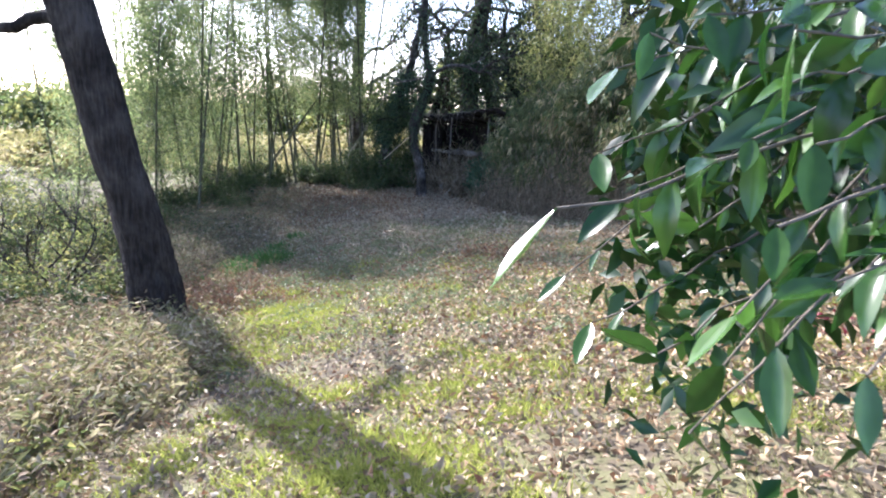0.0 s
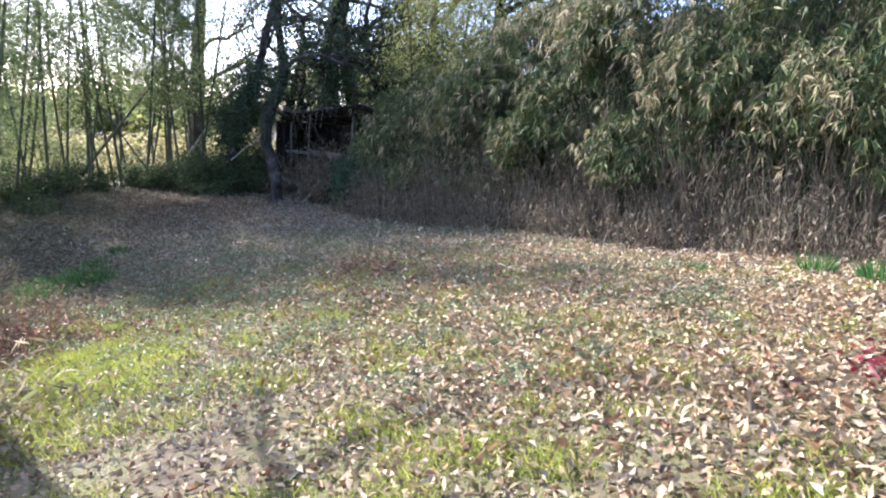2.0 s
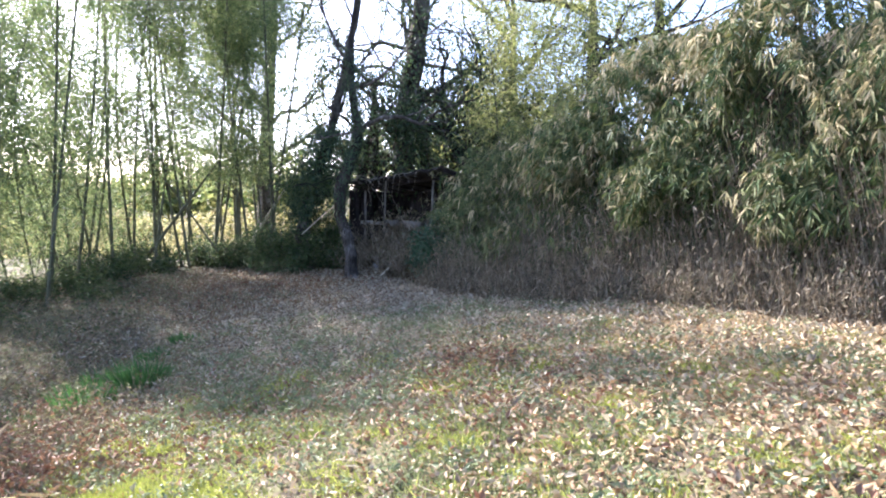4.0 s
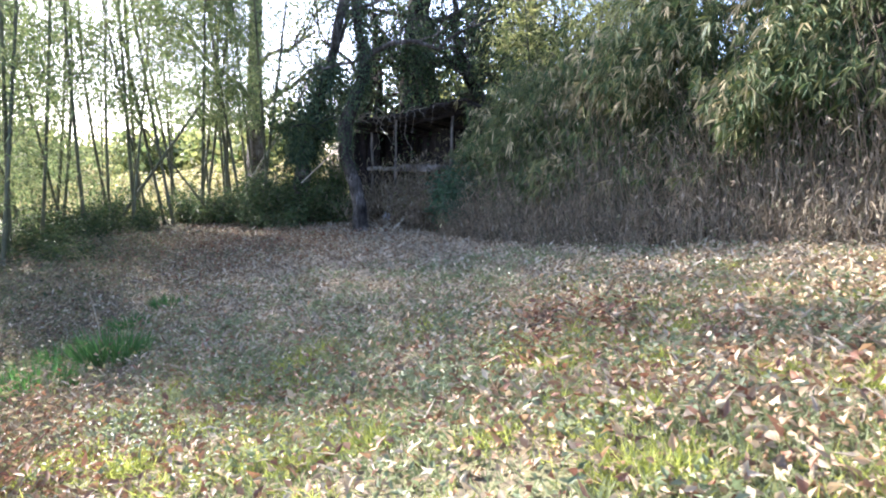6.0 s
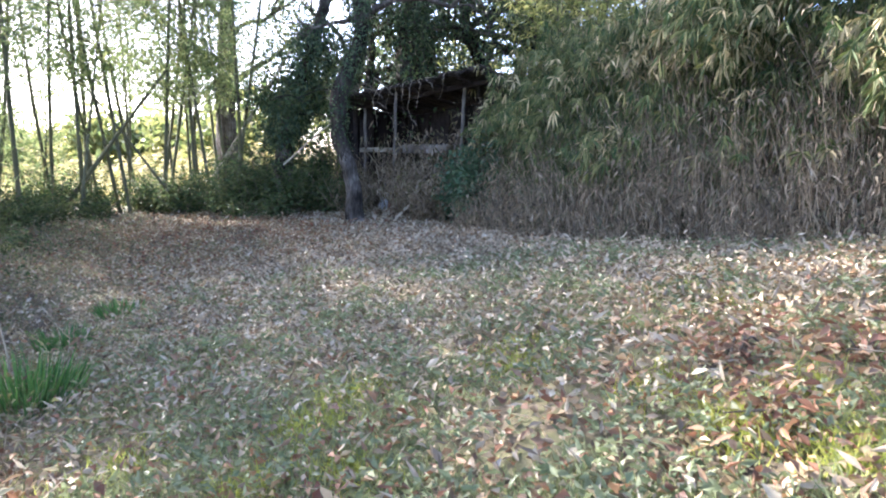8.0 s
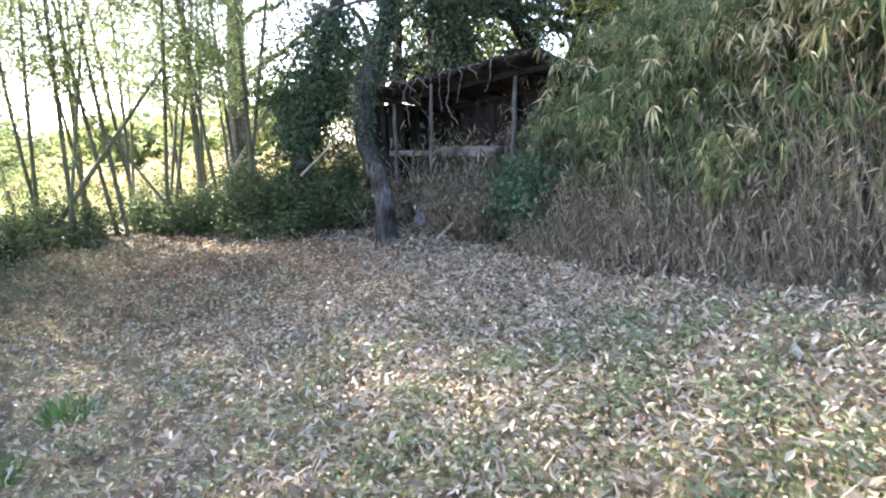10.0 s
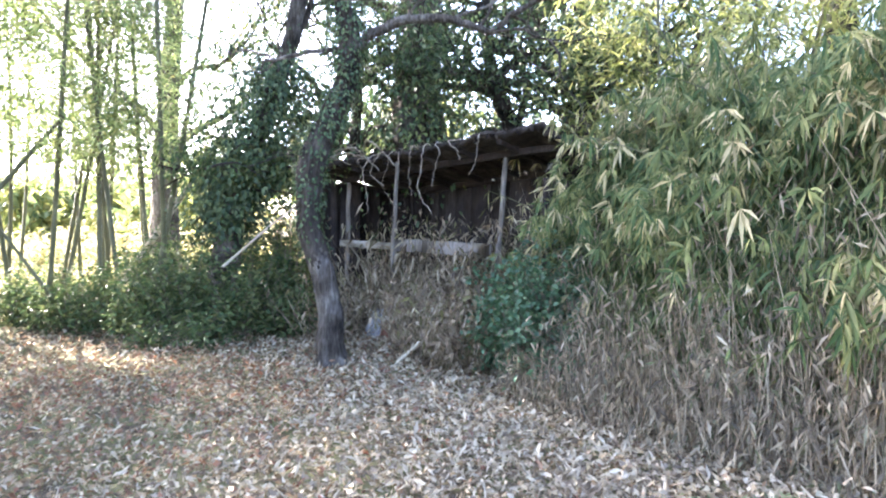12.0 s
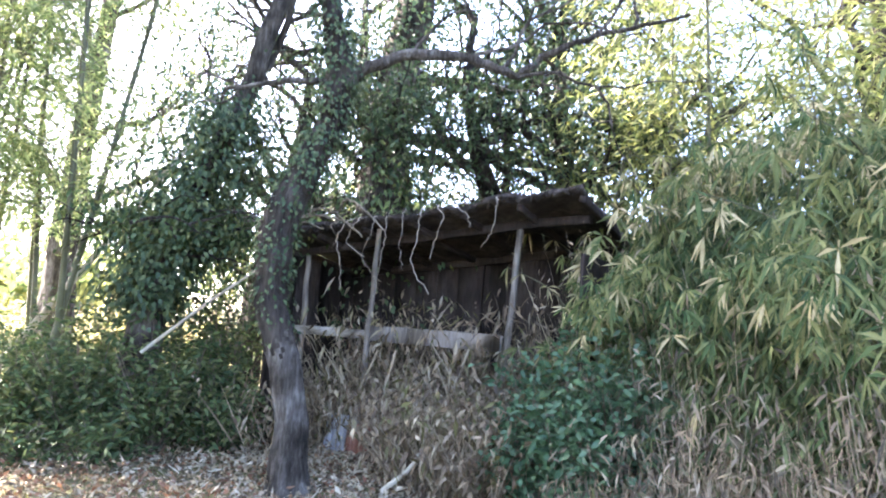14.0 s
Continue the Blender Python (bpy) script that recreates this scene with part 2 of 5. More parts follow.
def tube(points, radii, sides=7, wobble=0.0):
    """A tapered limb along points, as quads."""
    pts = np.asarray(points, float)
    radii = np.broadcast_to(radii, len(pts))
    T = unit(np.gradient(pts, axis=0))
    ref = np.array([0.31, 0.87, 0.12])
    A = unit(np.cross(T, ref))
    B = np.cross(T, A)
    a = np.linspace(0, 2 * np.pi, sides, endpoint=False)
    R = radii[:, None] * (1 + wobble * rng.uniform(-1, 1, (len(pts), sides)))
    V = pts[:, None] + R[..., None] * (np.cos(a)[None, :, None] * A[:, None] + np.sin(a)[None, :, None] * B[:, None])
    i, j = np.meshgrid(np.arange(len(pts) - 1), np.arange(sides), indexing="ij")
    k = (j + 1) % sides
    Fc = np.stack([i * sides + j, i * sides + k, (i + 1) * sides + k, (i + 1) * sides + j], -1).reshape(-1, 4)
    return V.reshape(-1, 3), Fc


def join(pieces):
    V, Fc, o = [], [], 0
    for v, f in pieces:
        V.append(v)
        Fc.append(f + o)
        o += len(v)
    return np.concatenate(V), np.concatenate(Fc)


def smooth_line(points, n=24, jitter=0.0):
    """A rounded line through a few points."""
    p = np.asarray(points, float)
    t = np.linspace(0, len(p) - 1, n)
    i = np.clip(t.astype(int), 0, len(p) - 2)
    f = (t - i)[:, None]
    q = np.concatenate([2 * p[:1] - p[1:2], p, 2 * p[-1:] - p[-2:-1]])
    a, b, c, d = q[i], q[i + 1], q[i + 2], q[i + 3]
    out = 0.5 * (2 * b + (c - a) * f + (2 * a - 5 * b + 4 * c - d) * f ** 2 + (3 * b - a - 3 * c + d) * f ** 3)
    out[1:-1] += rng.normal(0, jitter, (n - 2, 3)) if jitter else 0
    return out


def box(sx, sy, sz, at=(0, 0, 0), rough=0.0, cuts=1):
    """A board with slightly uneven, bevelled edges."""
    bm = bmesh.new()
    bmesh.ops.create_cube(bm, size=1)
    bmesh.ops.scale(bm, vec=(sx, sy, sz), verts=bm.verts)
    if cuts > 1:
        long = max(sx, sy, sz)
        axis = (sx, sy, sz).index(long)
        es = [e for e in bm.edges if abs((e.verts[0].co - e.verts[1].co)[axis]) > 0.9 * long]
        bmesh.ops.subdivide_edges(bm, edges=es, cuts=cuts)
    bmesh.ops.bevel(bm, geom=bm.edges[:], offset=min(sx, sy, sz) * 0.12, segments=1, affect="EDGES")
    for v in bm.verts:
        v.co += Vector(rng.normal(0, rough, 3)) if rough else Vector()
        v.co += Vector(at)
    bmesh.ops.triangulate(bm, faces=bm.faces[:])
    bm.verts.index_update()
    V = np.array([v.co[:] for v in bm.verts])
    Fc = np.array([[v.index for v in f.verts] for f in bm.faces])
    bm.free()
    return V, Fc


def limb_tree(p, d, length, r, depth, rise=0.15, spread=0.9, kids=3, bend=0.25):
    """Tubes and twig tips of one limb with its side branches."""
    tubes, tips = [], []

    def grow(p, d, length, r, level):
        k = 7
        pts, q = [p], np.array(d, float)
        for i in range(k):
            q = unit(q + rng.normal(0, bend, 3) + np.array([0, 0, rise]))
            pts.append(pts[-1] + q * length / k)
        pts = np.array(pts)
        rad = np.linspace(r, r * 0.45, k + 1)
        tubes.append(tube(pts, rad, 6 if level < 2 else 4, 0.08))
        if level >= depth:
            tips.extend(pts[2:])
            return
        for c in range(kids):
            i = rng.integers(3, k + 1)
            nd = unit(unit(pts[i] - pts[i - 1]) + rng.normal(0, spread * 0.6, 3))
            grow(pts[i], nd, length * rng.uniform(0.5, 0.75), rad[i] * 0.7, level + 1)
        tips.extend(pts[4:])

    grow(np.array(p, float), d, length, r, 0)
    return tubes, np.array(tips)


def leaf_puff(centres, per, radius, length, width, hang=0.3):
    """Leaves scattered round twig tips."""
    C = np.repeat(np.asarray(centres), per, axis=0)
    n = len(C)
    P = C + rng.normal(0, radius, (n, 3))
    D = unit(rand_dirs(n) + np.array([0, 0, -hang]))
    return leaves(P, D, rand_dirs(n, 0.2, 1), length * rng.uniform(0.6, 1.3, n), width * rng.uniform(0.7, 1.2, n), 0.2, 0.2, True)


# ---- ground ----
def ground_z(x, y):
    x, y = np.asarray(x, float), np.asarray(y, float)
    h0 = np.interp(y, [-30, -20, -16, -13.3, -10, -8.5, -6, -2, 0, 4, 12], [1.1, 0.95, 0.52, 0.25, 0.0, -0.05, -0.1, -0.08, 0.0, 0.05, 0.0])
    s = np.interp(y, [-12, -8, -4, -1, 2], [0.21, 0.19, 0.12, 0.07, 0.05])
    left = 3.2 * np.tanh(np.minimum(x, 0) / 3.2)
    right = 4.2 * np.tanh(np.maximum(x, 0) / 4.2)
    ditch = -0.22 * np.exp(-((x + 3.4 - 0.12 * (y + 6)) / 0.7) ** 2) * np.exp(-((y + 6.5) / 4.5) ** 2)
    lumps = 0.03 * np.sin(1.7 * x + 0.8 * y) * np.sin(1.3 * y - 0.6 * x + 1) + 0.012 * np.sin(5.1 * x + 2) * np.sin(4.3 * y)
    far = np.clip((np.hypot(x, y + 6) - 26) / 30, 0, 1)
    return (h0 + s * (left + right) + ditch + lumps) * (1 - far) - 0.3 * far


def grid_lines(lo, hi, step, far):
    inner = np.arange(lo, hi + step / 2, step)
    out = np.geomspace(1, far, 14) - 1
    return np.concatenate([lo - out[:0:-1], inner, hi + out[1:]])


gx, gy = grid_lines(-13, 15, 0.2, 900), grid_lines(-26, 12, 0.2, 900)
X, Y = np.meshgrid(gx, gy, indexing="ij")
Z = ground_z(X, Y)
nx, ny = X.shape
i, j = np.meshgrid(np.arange(nx - 1), np.arange(ny - 1), indexing="ij")
Fc = np.stack([i * ny + j, (i + 1) * ny + j, (i + 1) * ny + j + 1, i * ny + j + 1], -1).reshape(-1, 4)
ground = new("ground", fast_mesh("ground", np.stack([X, Y, Z], -1).reshape(-1, 3), Fc, M_SOIL, True))
tagged(ground, "brown soil with sparse grass under fallen leaves", "ground", kind="structure")

HEDGE_Y = [2.0, -0.8, -1.6, -3.2, -4.8, -6.7, -8.8, -11.0, -14.0, -18.0, -24.0]
HEDGE_X = [2.3, 1.95, 1.8, 2.15, 3.0, 4.2, 5.4, 6.7, 8.2, 9.6, 11.0]
HEDGE_H = [2.5, 2.7, 2.9, 3.15, 3.8, 4.75, 5.1, 5.2, 5.0, 4.8, 4.5]


def hedge_x(y):
    return np.interp(-np.asarray(y), [-v for v in HEDGE_Y], HEDGE_X)


def hedge_h(y):
    return np.interp(-np.asarray(y), [-v for v in HEDGE_Y], HEDGE_H)


def field_points(n, xlo, xhi, ylo, yhi, keep):
    P = np.zeros((0, 2))
    while len(P) < n:
        q = np.stack([rng.uniform(xlo, xhi, n), rng.uniform(ylo, yhi, n)], 1)
        fade = np.clip((q[:, 1] - ylo) / 2.5, 0, 1) * np.clip((q[:, 0] - xlo + 0.6 * np.sin(1.3 * q[:, 1])) / 1.2, 0, 1)
        q = q[(rng.random(n) < fade) & (q[:, 0] < hedge_x(q[:, 1]) + 0.5) & (rng.random(n) < keep(q[:, 0], q[:, 1]))]
        P = np.concatenate([P, q])
    return P[:n]


def patch(x, y, s=1.0, o=0.0):
    v = np.sin(1.9 * s * x + 1.3 * s * y + o) + np.sin(2.7 * s * y - 1.1 * s * x + 2 * o + 1) + np.sin(4.6 * s * x + 0.7 + o) * np.sin(3.9 * s * y + o)
    return np.clip(0.5 + v / 4, 0, 1)


def bell(x, y, cx, cy, rx, ry):
    return np.exp(-((x - cx) / rx) ** 2 - ((y - cy) / ry) ** 2)


def scatter_litter(name, label, P, mat, length, width, lift=0.012):
    n = len(P)
    z = ground_z(P[:, 0], P[:, 1]) + lift + rng.exponential(0.02, n)
    D = rand_dirs(n, -0.2, 0.75)
    U = unit(np.array([0, 0, 0.7]) + rng.normal(0, 0.85, (n, 3)))
    V, Fc = leaves(np.stack([P[:, 0], P[:, 1], z], 1), D, U, length * rng.uniform(0.45, 1.2, n), width * rng.uniform(0.5, 1.15, n), 0.42, rng.uniform(-0.25, 0.3, n))
    return tagged(new(name, fast_mesh(name, V, Fc, mat)), label, "leaf litter", kind="stuff")


near_left = lambda x, y: np.clip((x + 5.6 - 0.1 * (y + 6)) / 1.6, 0.12, 1)
scatter_litter("broadleaf_litter", "brown and tan fallen leaves strewn over the clearing", field_points(
    84000, -7, 9, -24, 4, lambda x, y: np.clip(1.2 - 0.75 * np.clip((y + 14) / 3, 0, 1) + 0.3 * np.clip((y + 7) / 2, 0, 1), 0, 1) * near_left(x, y) * (0.7 + 0.3 * patch(x, y, 0.7)) * np.clip(1.05 - 0.75 * bell(x, y, -1.35, -11.8, 0.9, 1.8), 0, 1)), M_LITTER, 0.062, 0.036)
scatter_litter("red_leaf_litter", "reddish brown fallen leaves in drifts on the grass", field_points(
    13500, -7, 7, -22, 3, lambda x, y: 0.08 * near_left(x, y) + bell(x, y, 1.3, -10.2, 1.2, 1.6) + 0.7 * bell(x, y, -0.9, -9.6, 1.2, 1.2) + 0.9 * bell(x, y, -1.3, -10.3, 0.8, 0.8) + 1.0 * bell(x, y, -1.6, -0.4, 3.2, 2.4) + 0.6 * bell(x, y, -2.4, -10, 0.8, 3) + 0.6 * bell(x, y, 2.6, -14, 1, 2)), M_LITTER_RED, 0.07, 0.04)
scatter_litter("bamboo_leaf_litter", "pale dry bamboo leaves scattered below the thicket", field_points(
    15000, -4, 8, -13, 2, lambda x, y: np.clip(0.18 + 0.9 * np.exp(-((hedge_x(y) - x - 0.6) / 1.6) ** 2) + 0.4 * bell(x, y, 0.6, -5, 2.4, 2.5), 0, 1)), M_LITTER_PALE, 0.12, 0.022)


def scatter_grass(name, label, P, mat, height, width):
    n = len(P)
    z = ground_z(P[:, 0], P[:, 1]) - 0.01
    D = rand_dirs(n, 0.35, 1)
    B = np.stack([P[:, 0], P[:, 1], z], 1)
    S = unit(np.cross(D, rand_dirs(n))) * width / 2
    V = np.stack([B - S, B + S, B + D * (height * rng.uniform(0.5, 1.4, n))[:, None]], 1).reshape(-1, 3)
    return tagged(new(name, fast_mesh(name, V, np.arange(3 * n).reshape(-1, 3), mat)), label, "grass", kind="stuff")


scatter_grass("short_grass", "short yellow-green grass growing in patches through the leaves", field_points(
    170000, -6, 9, -24, 1, lambda x, y: np.clip(1.8 * (patch(x, y, 0.8, 1.7) - 0.35), 0.08, 1) * np.clip(0.5 + 0.9 * np.clip((-9 - y) / 4, 0, 1) + 1.5 * bell(x, y, -1.4, -11.6, 0.8, 1.8) + 0.5 * bell(x, y, 3.2, -7.6, 1.6, 0.8), 0, 1)), M_GRASS, 0.06, 0.01)


scatter_litter("pale_leaf_litter", "bleached crisp fallen leaves in the shade below the trees", field_points(
    36000, -5, 6, -12, 3, lambda x, y: near_left(x, y) * np.clip(0.06 + 0.94 * np.clip((y + 9) / 3, 0, 1), 0, 1) * (0.5 + 0.5 * patch(x, y, 0.9, 2.2)) * np.clip(0.35 + 0.3 * (x + 2), 0.2, 1) * (1 - 0.9 * bell(x, y, -1.7, -0.3, 3.4, 2.8))), M_LITTER_PALE, 0.074, 0.036)
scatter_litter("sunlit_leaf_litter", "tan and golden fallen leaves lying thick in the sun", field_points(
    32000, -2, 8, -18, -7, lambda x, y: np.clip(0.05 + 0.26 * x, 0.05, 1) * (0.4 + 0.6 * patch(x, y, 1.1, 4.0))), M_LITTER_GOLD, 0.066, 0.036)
scatter_grass("shade_grass", "greyish green turf showing between fallen leaves", field_points(
    90000, -3.2, 5, -14.5, -4.5, lambda x, y: np.clip(2.0 * (patch(x, y, 1.1, 3.3) - 0.28), 0.05, 1) * np.clip(1.15 - 0.8 * np.clip((y + 8) / 2.5, 0, 1), 0, 1)), M_SHADE_GRASS, 0.075, 0.013)
SPROUTS = np.stack([rng.uniform(-2.4, 5.0, 1500), rng.uniform(-14.5, -4.2, 1500)], 1)
SPROUTS = SPROUTS[rng.random(1500) < np.clip(0.22 + bell(SPROUTS[:, 0], SPROUTS[:, 1], 1.0, -6.0, 2.0, 1.2) + 0.45 * bell(SPROUTS[:, 0], SPROUTS[:, 1], 0.2, -9.3, 2.2, 1.8), 0, 1)]
scatter_litter("green_sprouts", "small fresh green plants sprouting between fallen leaves", np.repeat(SPROUTS, 26, axis=0) + rng.normal(0, 0.085, (len(SPROUTS) * 26, 2)), M_SPROUT, 0.058, 0.026, 0.05)
GRASS_SPOTS = np.stack([rng.uniform(-2.5, 6, 420), rng.uniform(-20, -6, 420)], 1)
GRASS_SPOTS = np.concatenate([GRASS_SPOTS, np.stack([rng.normal(-1.35, 0.4, 200), rng.normal(-12.1, 0.7, 200)], 1), np.stack([rng.normal(0.6, 0.5, 40), rng.normal(-16.6, 0.6, 40)], 1)])
GRASS_SPOTS = GRASS_SPOTS[rng.random(len(GRASS_SPOTS)) < np.clip(0.25 + (-8 - GRASS_SPOTS[:, 1]) / 5, 0.12, 1)]
scatter_grass("grass_clump_layer", "bright yellow-green grass clumps poking through the leaves", np.repeat(GRASS_SPOTS, 220, axis=0) + rng.normal(0, 0.1, (len(GRASS_SPOTS) * 220, 2)), M_GRASS_BRIGHT, 0.1, 0.009)


# ---- trees ----
def crown_part(tree, tips, per, radius, length, width, mat, label="", hang=0.3):
    V, Fc = leaf_puff(tips, per, radius, length, width, hang)
    return part("crown", V, Fc, mat, tree, label)


def branches(ob, tubes, mat):
    limb = part("limb", *tubes[0], mat, ob, smooth=True)
    for tb in tubes[1:]:
        part("branch", *tb, mat, limb, smooth=True)


def tree(name, label, at, trunk, radii, limbs, mat, crown=None, depth=2, kids=3, upper=None):
    """trunk: points from the base; limbs: (share of the trunk, direction, length, radius)."""
    ob = thing(name, at, label, "tree")
    line = smooth_line(trunk, 40, 0.006)
    fine = smooth_line(line, 150)
    rad = np.interp(np.linspace(0, 1, 150), np.linspace(0, 1, len(radii)), radii)
    V, Fc = tube(fine, rad, 28)
    a = np.tile(np.arange(28), 150) / 28 * 2 * np.pi
    zz = V[:, 2]
    swell = 0.045 * np.sin(3 * a + 1.1 * zz) + 0.05 * np.sin(5 * a - 1.7 * zz + 2) + 0.035 * np.sin(9 * a + 2.3 * zz) + 0.03 * np.sin(2.9 * zz + a) + rng.normal(0, 0.012, len(V))
    centre = np.repeat(fine, 28, axis=0)
    V = centre + (V - centre) * (1 + swell * (1 + 1.5 * np.exp(-np.maximum(0, zz) / 0.4)))[:, None]
    trunk_part = part("trunk", V, Fc, mat, ob, smooth=True)
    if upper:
        # second, darker bark above the pale foot, along a ragged line
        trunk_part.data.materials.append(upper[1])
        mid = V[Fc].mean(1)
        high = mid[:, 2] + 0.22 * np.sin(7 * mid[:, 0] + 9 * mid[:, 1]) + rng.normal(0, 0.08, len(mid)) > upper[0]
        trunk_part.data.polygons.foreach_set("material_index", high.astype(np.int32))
    tips = []
    for share, d, length, r in limbs:
        k = int(share * 39)
        tubes, tp = limb_tree(line[k], unit(np.array(d, float)), length, r, depth, 0.06, 0.9, kids)
        branches(ob, tubes, mat)
        tips.append(tp)
    if crown and tips:
        per, radius, length, width, leaf_mat, clabel = crown
        crown_part(ob, np.concatenate(tips), per, radius, length, width, leaf_mat, clabel)
    return ob


def gpt(x, y, dz=0.0):
    return (x, y, float(ground_z(x, y)) + dz)


# the leaning dark tree beside the path
leaning = tree("leaning_tree", "dark-barked tree leaning over the edge of the clearing", gpt(-2.85, -11.5, -0.15),
     [(0.1, 0, -0.1), (0.02, 0, 0.35), (-0.14, -0.05, 1.3), (-0.36, -0.2, 2.6), (-0.66, -0.4, 4.2), (-1.0, -0.5, 6.0), (-1.2, -0.6, 8.2), (-1.3, -0.5, 10.5)],
     [0.52, 0.36, 0.285, 0.27, 0.25, 0.2, 0.12, 0.02],
     [(0.59, (-1, 0.15, -0.05), 3.0, 0.08), (0.62, (0.5, 0.8, 0.6), 2.6, 0.08), (0.72, (-0.9, -0.4, 0.6), 3.0, 0.1), (0.85, (0.6, -0.3, 0.8), 2.6, 0.08), (0.97, (-0.3, 0.6, 0.8), 2.4, 0.07)],
     M_BARK_DARK, (2, 0.22, 0.09, 0.045, M_TREE_LEAF, "sparse green leaves"))

part("limb", *tube(smooth_line([(-0.55, -0.33, 3.9), (-0.95, -0.35, 4.0), (-1.5, -0.3, 3.86), (-2.3, -0.1, 3.95), (-3.2, 0.1, 4.2)], 24, 0.01), np.linspace(0.1, 0.03, 24), 9, 0.06), M_BARK_DARK, leaning, smooth=True)

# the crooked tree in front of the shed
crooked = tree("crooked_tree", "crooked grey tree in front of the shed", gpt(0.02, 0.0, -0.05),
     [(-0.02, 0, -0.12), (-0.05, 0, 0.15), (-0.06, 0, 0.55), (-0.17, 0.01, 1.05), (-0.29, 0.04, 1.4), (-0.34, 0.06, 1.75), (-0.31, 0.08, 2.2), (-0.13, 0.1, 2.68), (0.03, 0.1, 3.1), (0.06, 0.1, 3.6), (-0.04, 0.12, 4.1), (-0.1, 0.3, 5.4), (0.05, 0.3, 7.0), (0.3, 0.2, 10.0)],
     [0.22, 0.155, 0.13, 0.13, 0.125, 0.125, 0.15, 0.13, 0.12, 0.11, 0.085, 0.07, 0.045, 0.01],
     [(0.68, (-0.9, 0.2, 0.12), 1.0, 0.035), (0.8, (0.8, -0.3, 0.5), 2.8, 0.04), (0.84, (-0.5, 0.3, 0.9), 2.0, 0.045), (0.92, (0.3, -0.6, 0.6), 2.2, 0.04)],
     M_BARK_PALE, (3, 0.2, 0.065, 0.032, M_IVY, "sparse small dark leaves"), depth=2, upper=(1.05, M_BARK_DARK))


arm = smooth_line([(0.05, 0.1, 3.4), (0.45, 0.02, 3.72), (0.95, -0.2, 3.8), (1.3, -0.4, 3.69), (1.5, -0.5, 3.63), (1.75, -0.7, 3.82), (2.15, -0.9, 4.0), (2.7, -1.2, 4.15)], 40, 0.01)
arm_limb = part("limb", *tube(arm, np.linspace(0.06, 0.014, 40), 8, 0.08), M_BARK, crooked, smooth=True)
for k in (8, 13, 18, 22, 26, 31, 35):
    tubes, tp = limb_tree(arm[k], unit(np.array([rng.normal(0.5, 0.4), rng.normal(-0.1, 0.5), rng.normal(0.3, 0.5)])), rng.uniform(0.7, 1.4), 0.018, 1, 0.02, kids=3, bend=0.3)
    for tb in tubes:
        part("branch", *tb, M_BARK, arm_limb, smooth=True)
    tagged(part("leaf_spray", *leaf_puff(tp, 3, 0.12, 0.055, 0.028), M_IVY, arm_limb), kind="stuff")
n = 3600
k = 1.15 + 4.2 * rng.beta(1.6, 1.5, n)
cx = np.interp(k, [1.1, 1.4, 1.75, 2.2, 2.68, 3.1, 3.6, 4.1, 5.4], [-0.18, -0.29, -0.34, -0.31, -0.13, 0.03, 0.06, -0.04, -0.1])
out = rand_dirs(n, -0.2, 0.2)
P = np.stack([cx, np.full(n, 0.09), k], 1) + out * (0.13 + np.abs(rng.normal(0, 0.02 + 0.075 * patch(k, k * 0, 1.6, 0.5)[:, None].ravel(), n)))[:, None]
part("ivy", *leaves(P, unit(out * 0.5 + np.array([0, 0, -0.8]) + rng.normal(0, 0.4, (n, 3))), out, 0.05 * rng.uniform(0.5, 1.4, n), 0.032, 0.2, 0.1), M_IVY, crooked, "dark ivy on the crook of the trunk")


def ivy_trunk(name, label, at, trunk, radii, spread, count, limbs=(), bark=M_BARK, ivy=M_IVY, reach=0.97, size=0.085, low=2):
    ob = thing(name, at, label, "tree")
    line = smooth_line(trunk, 40, 0.02)
    rad = np.interp(np.linspace(0, 1, 40), np.linspace(0, 1, len(radii)), radii)
    part("trunk", *tube(line, rad, 10, 0.06), bark, ob, smooth=True)
    for share, d, length, r in limbs:
        tubes, tp = limb_tree(line[int(share * 39)], unit(np.array(d, float)), length, r, 2, 0.08)
        branches(ob, tubes, bark)
        part("crown", *leaf_puff(tp, 4, 0.2, 0.08, 0.045), M_TREE_LEAF, ob)
    k = rng.integers(low, int(39 * reach), count)
    out = unit(rand_dirs(count, -0.3, 0.3))
    sp = np.interp(k, np.linspace(0, 39, len(spread)), spread)
    P = line[k] + out * (rad[k] + np.abs(rng.normal(0, 1, count)) * sp)[:, None] + rng.normal(0, 0.1, (count, 3))
    D = unit(out * 0.6 + np.array([0, 0, -0.9]) + rng.normal(0, 0.4, (count, 3)))
    part("ivy", *leaves(P, D, out, size * rng.uniform(0.6, 1.4, count), size * 0.62, 0.2, 0.1), ivy, ob, "dark green ivy leaves")
    return ob


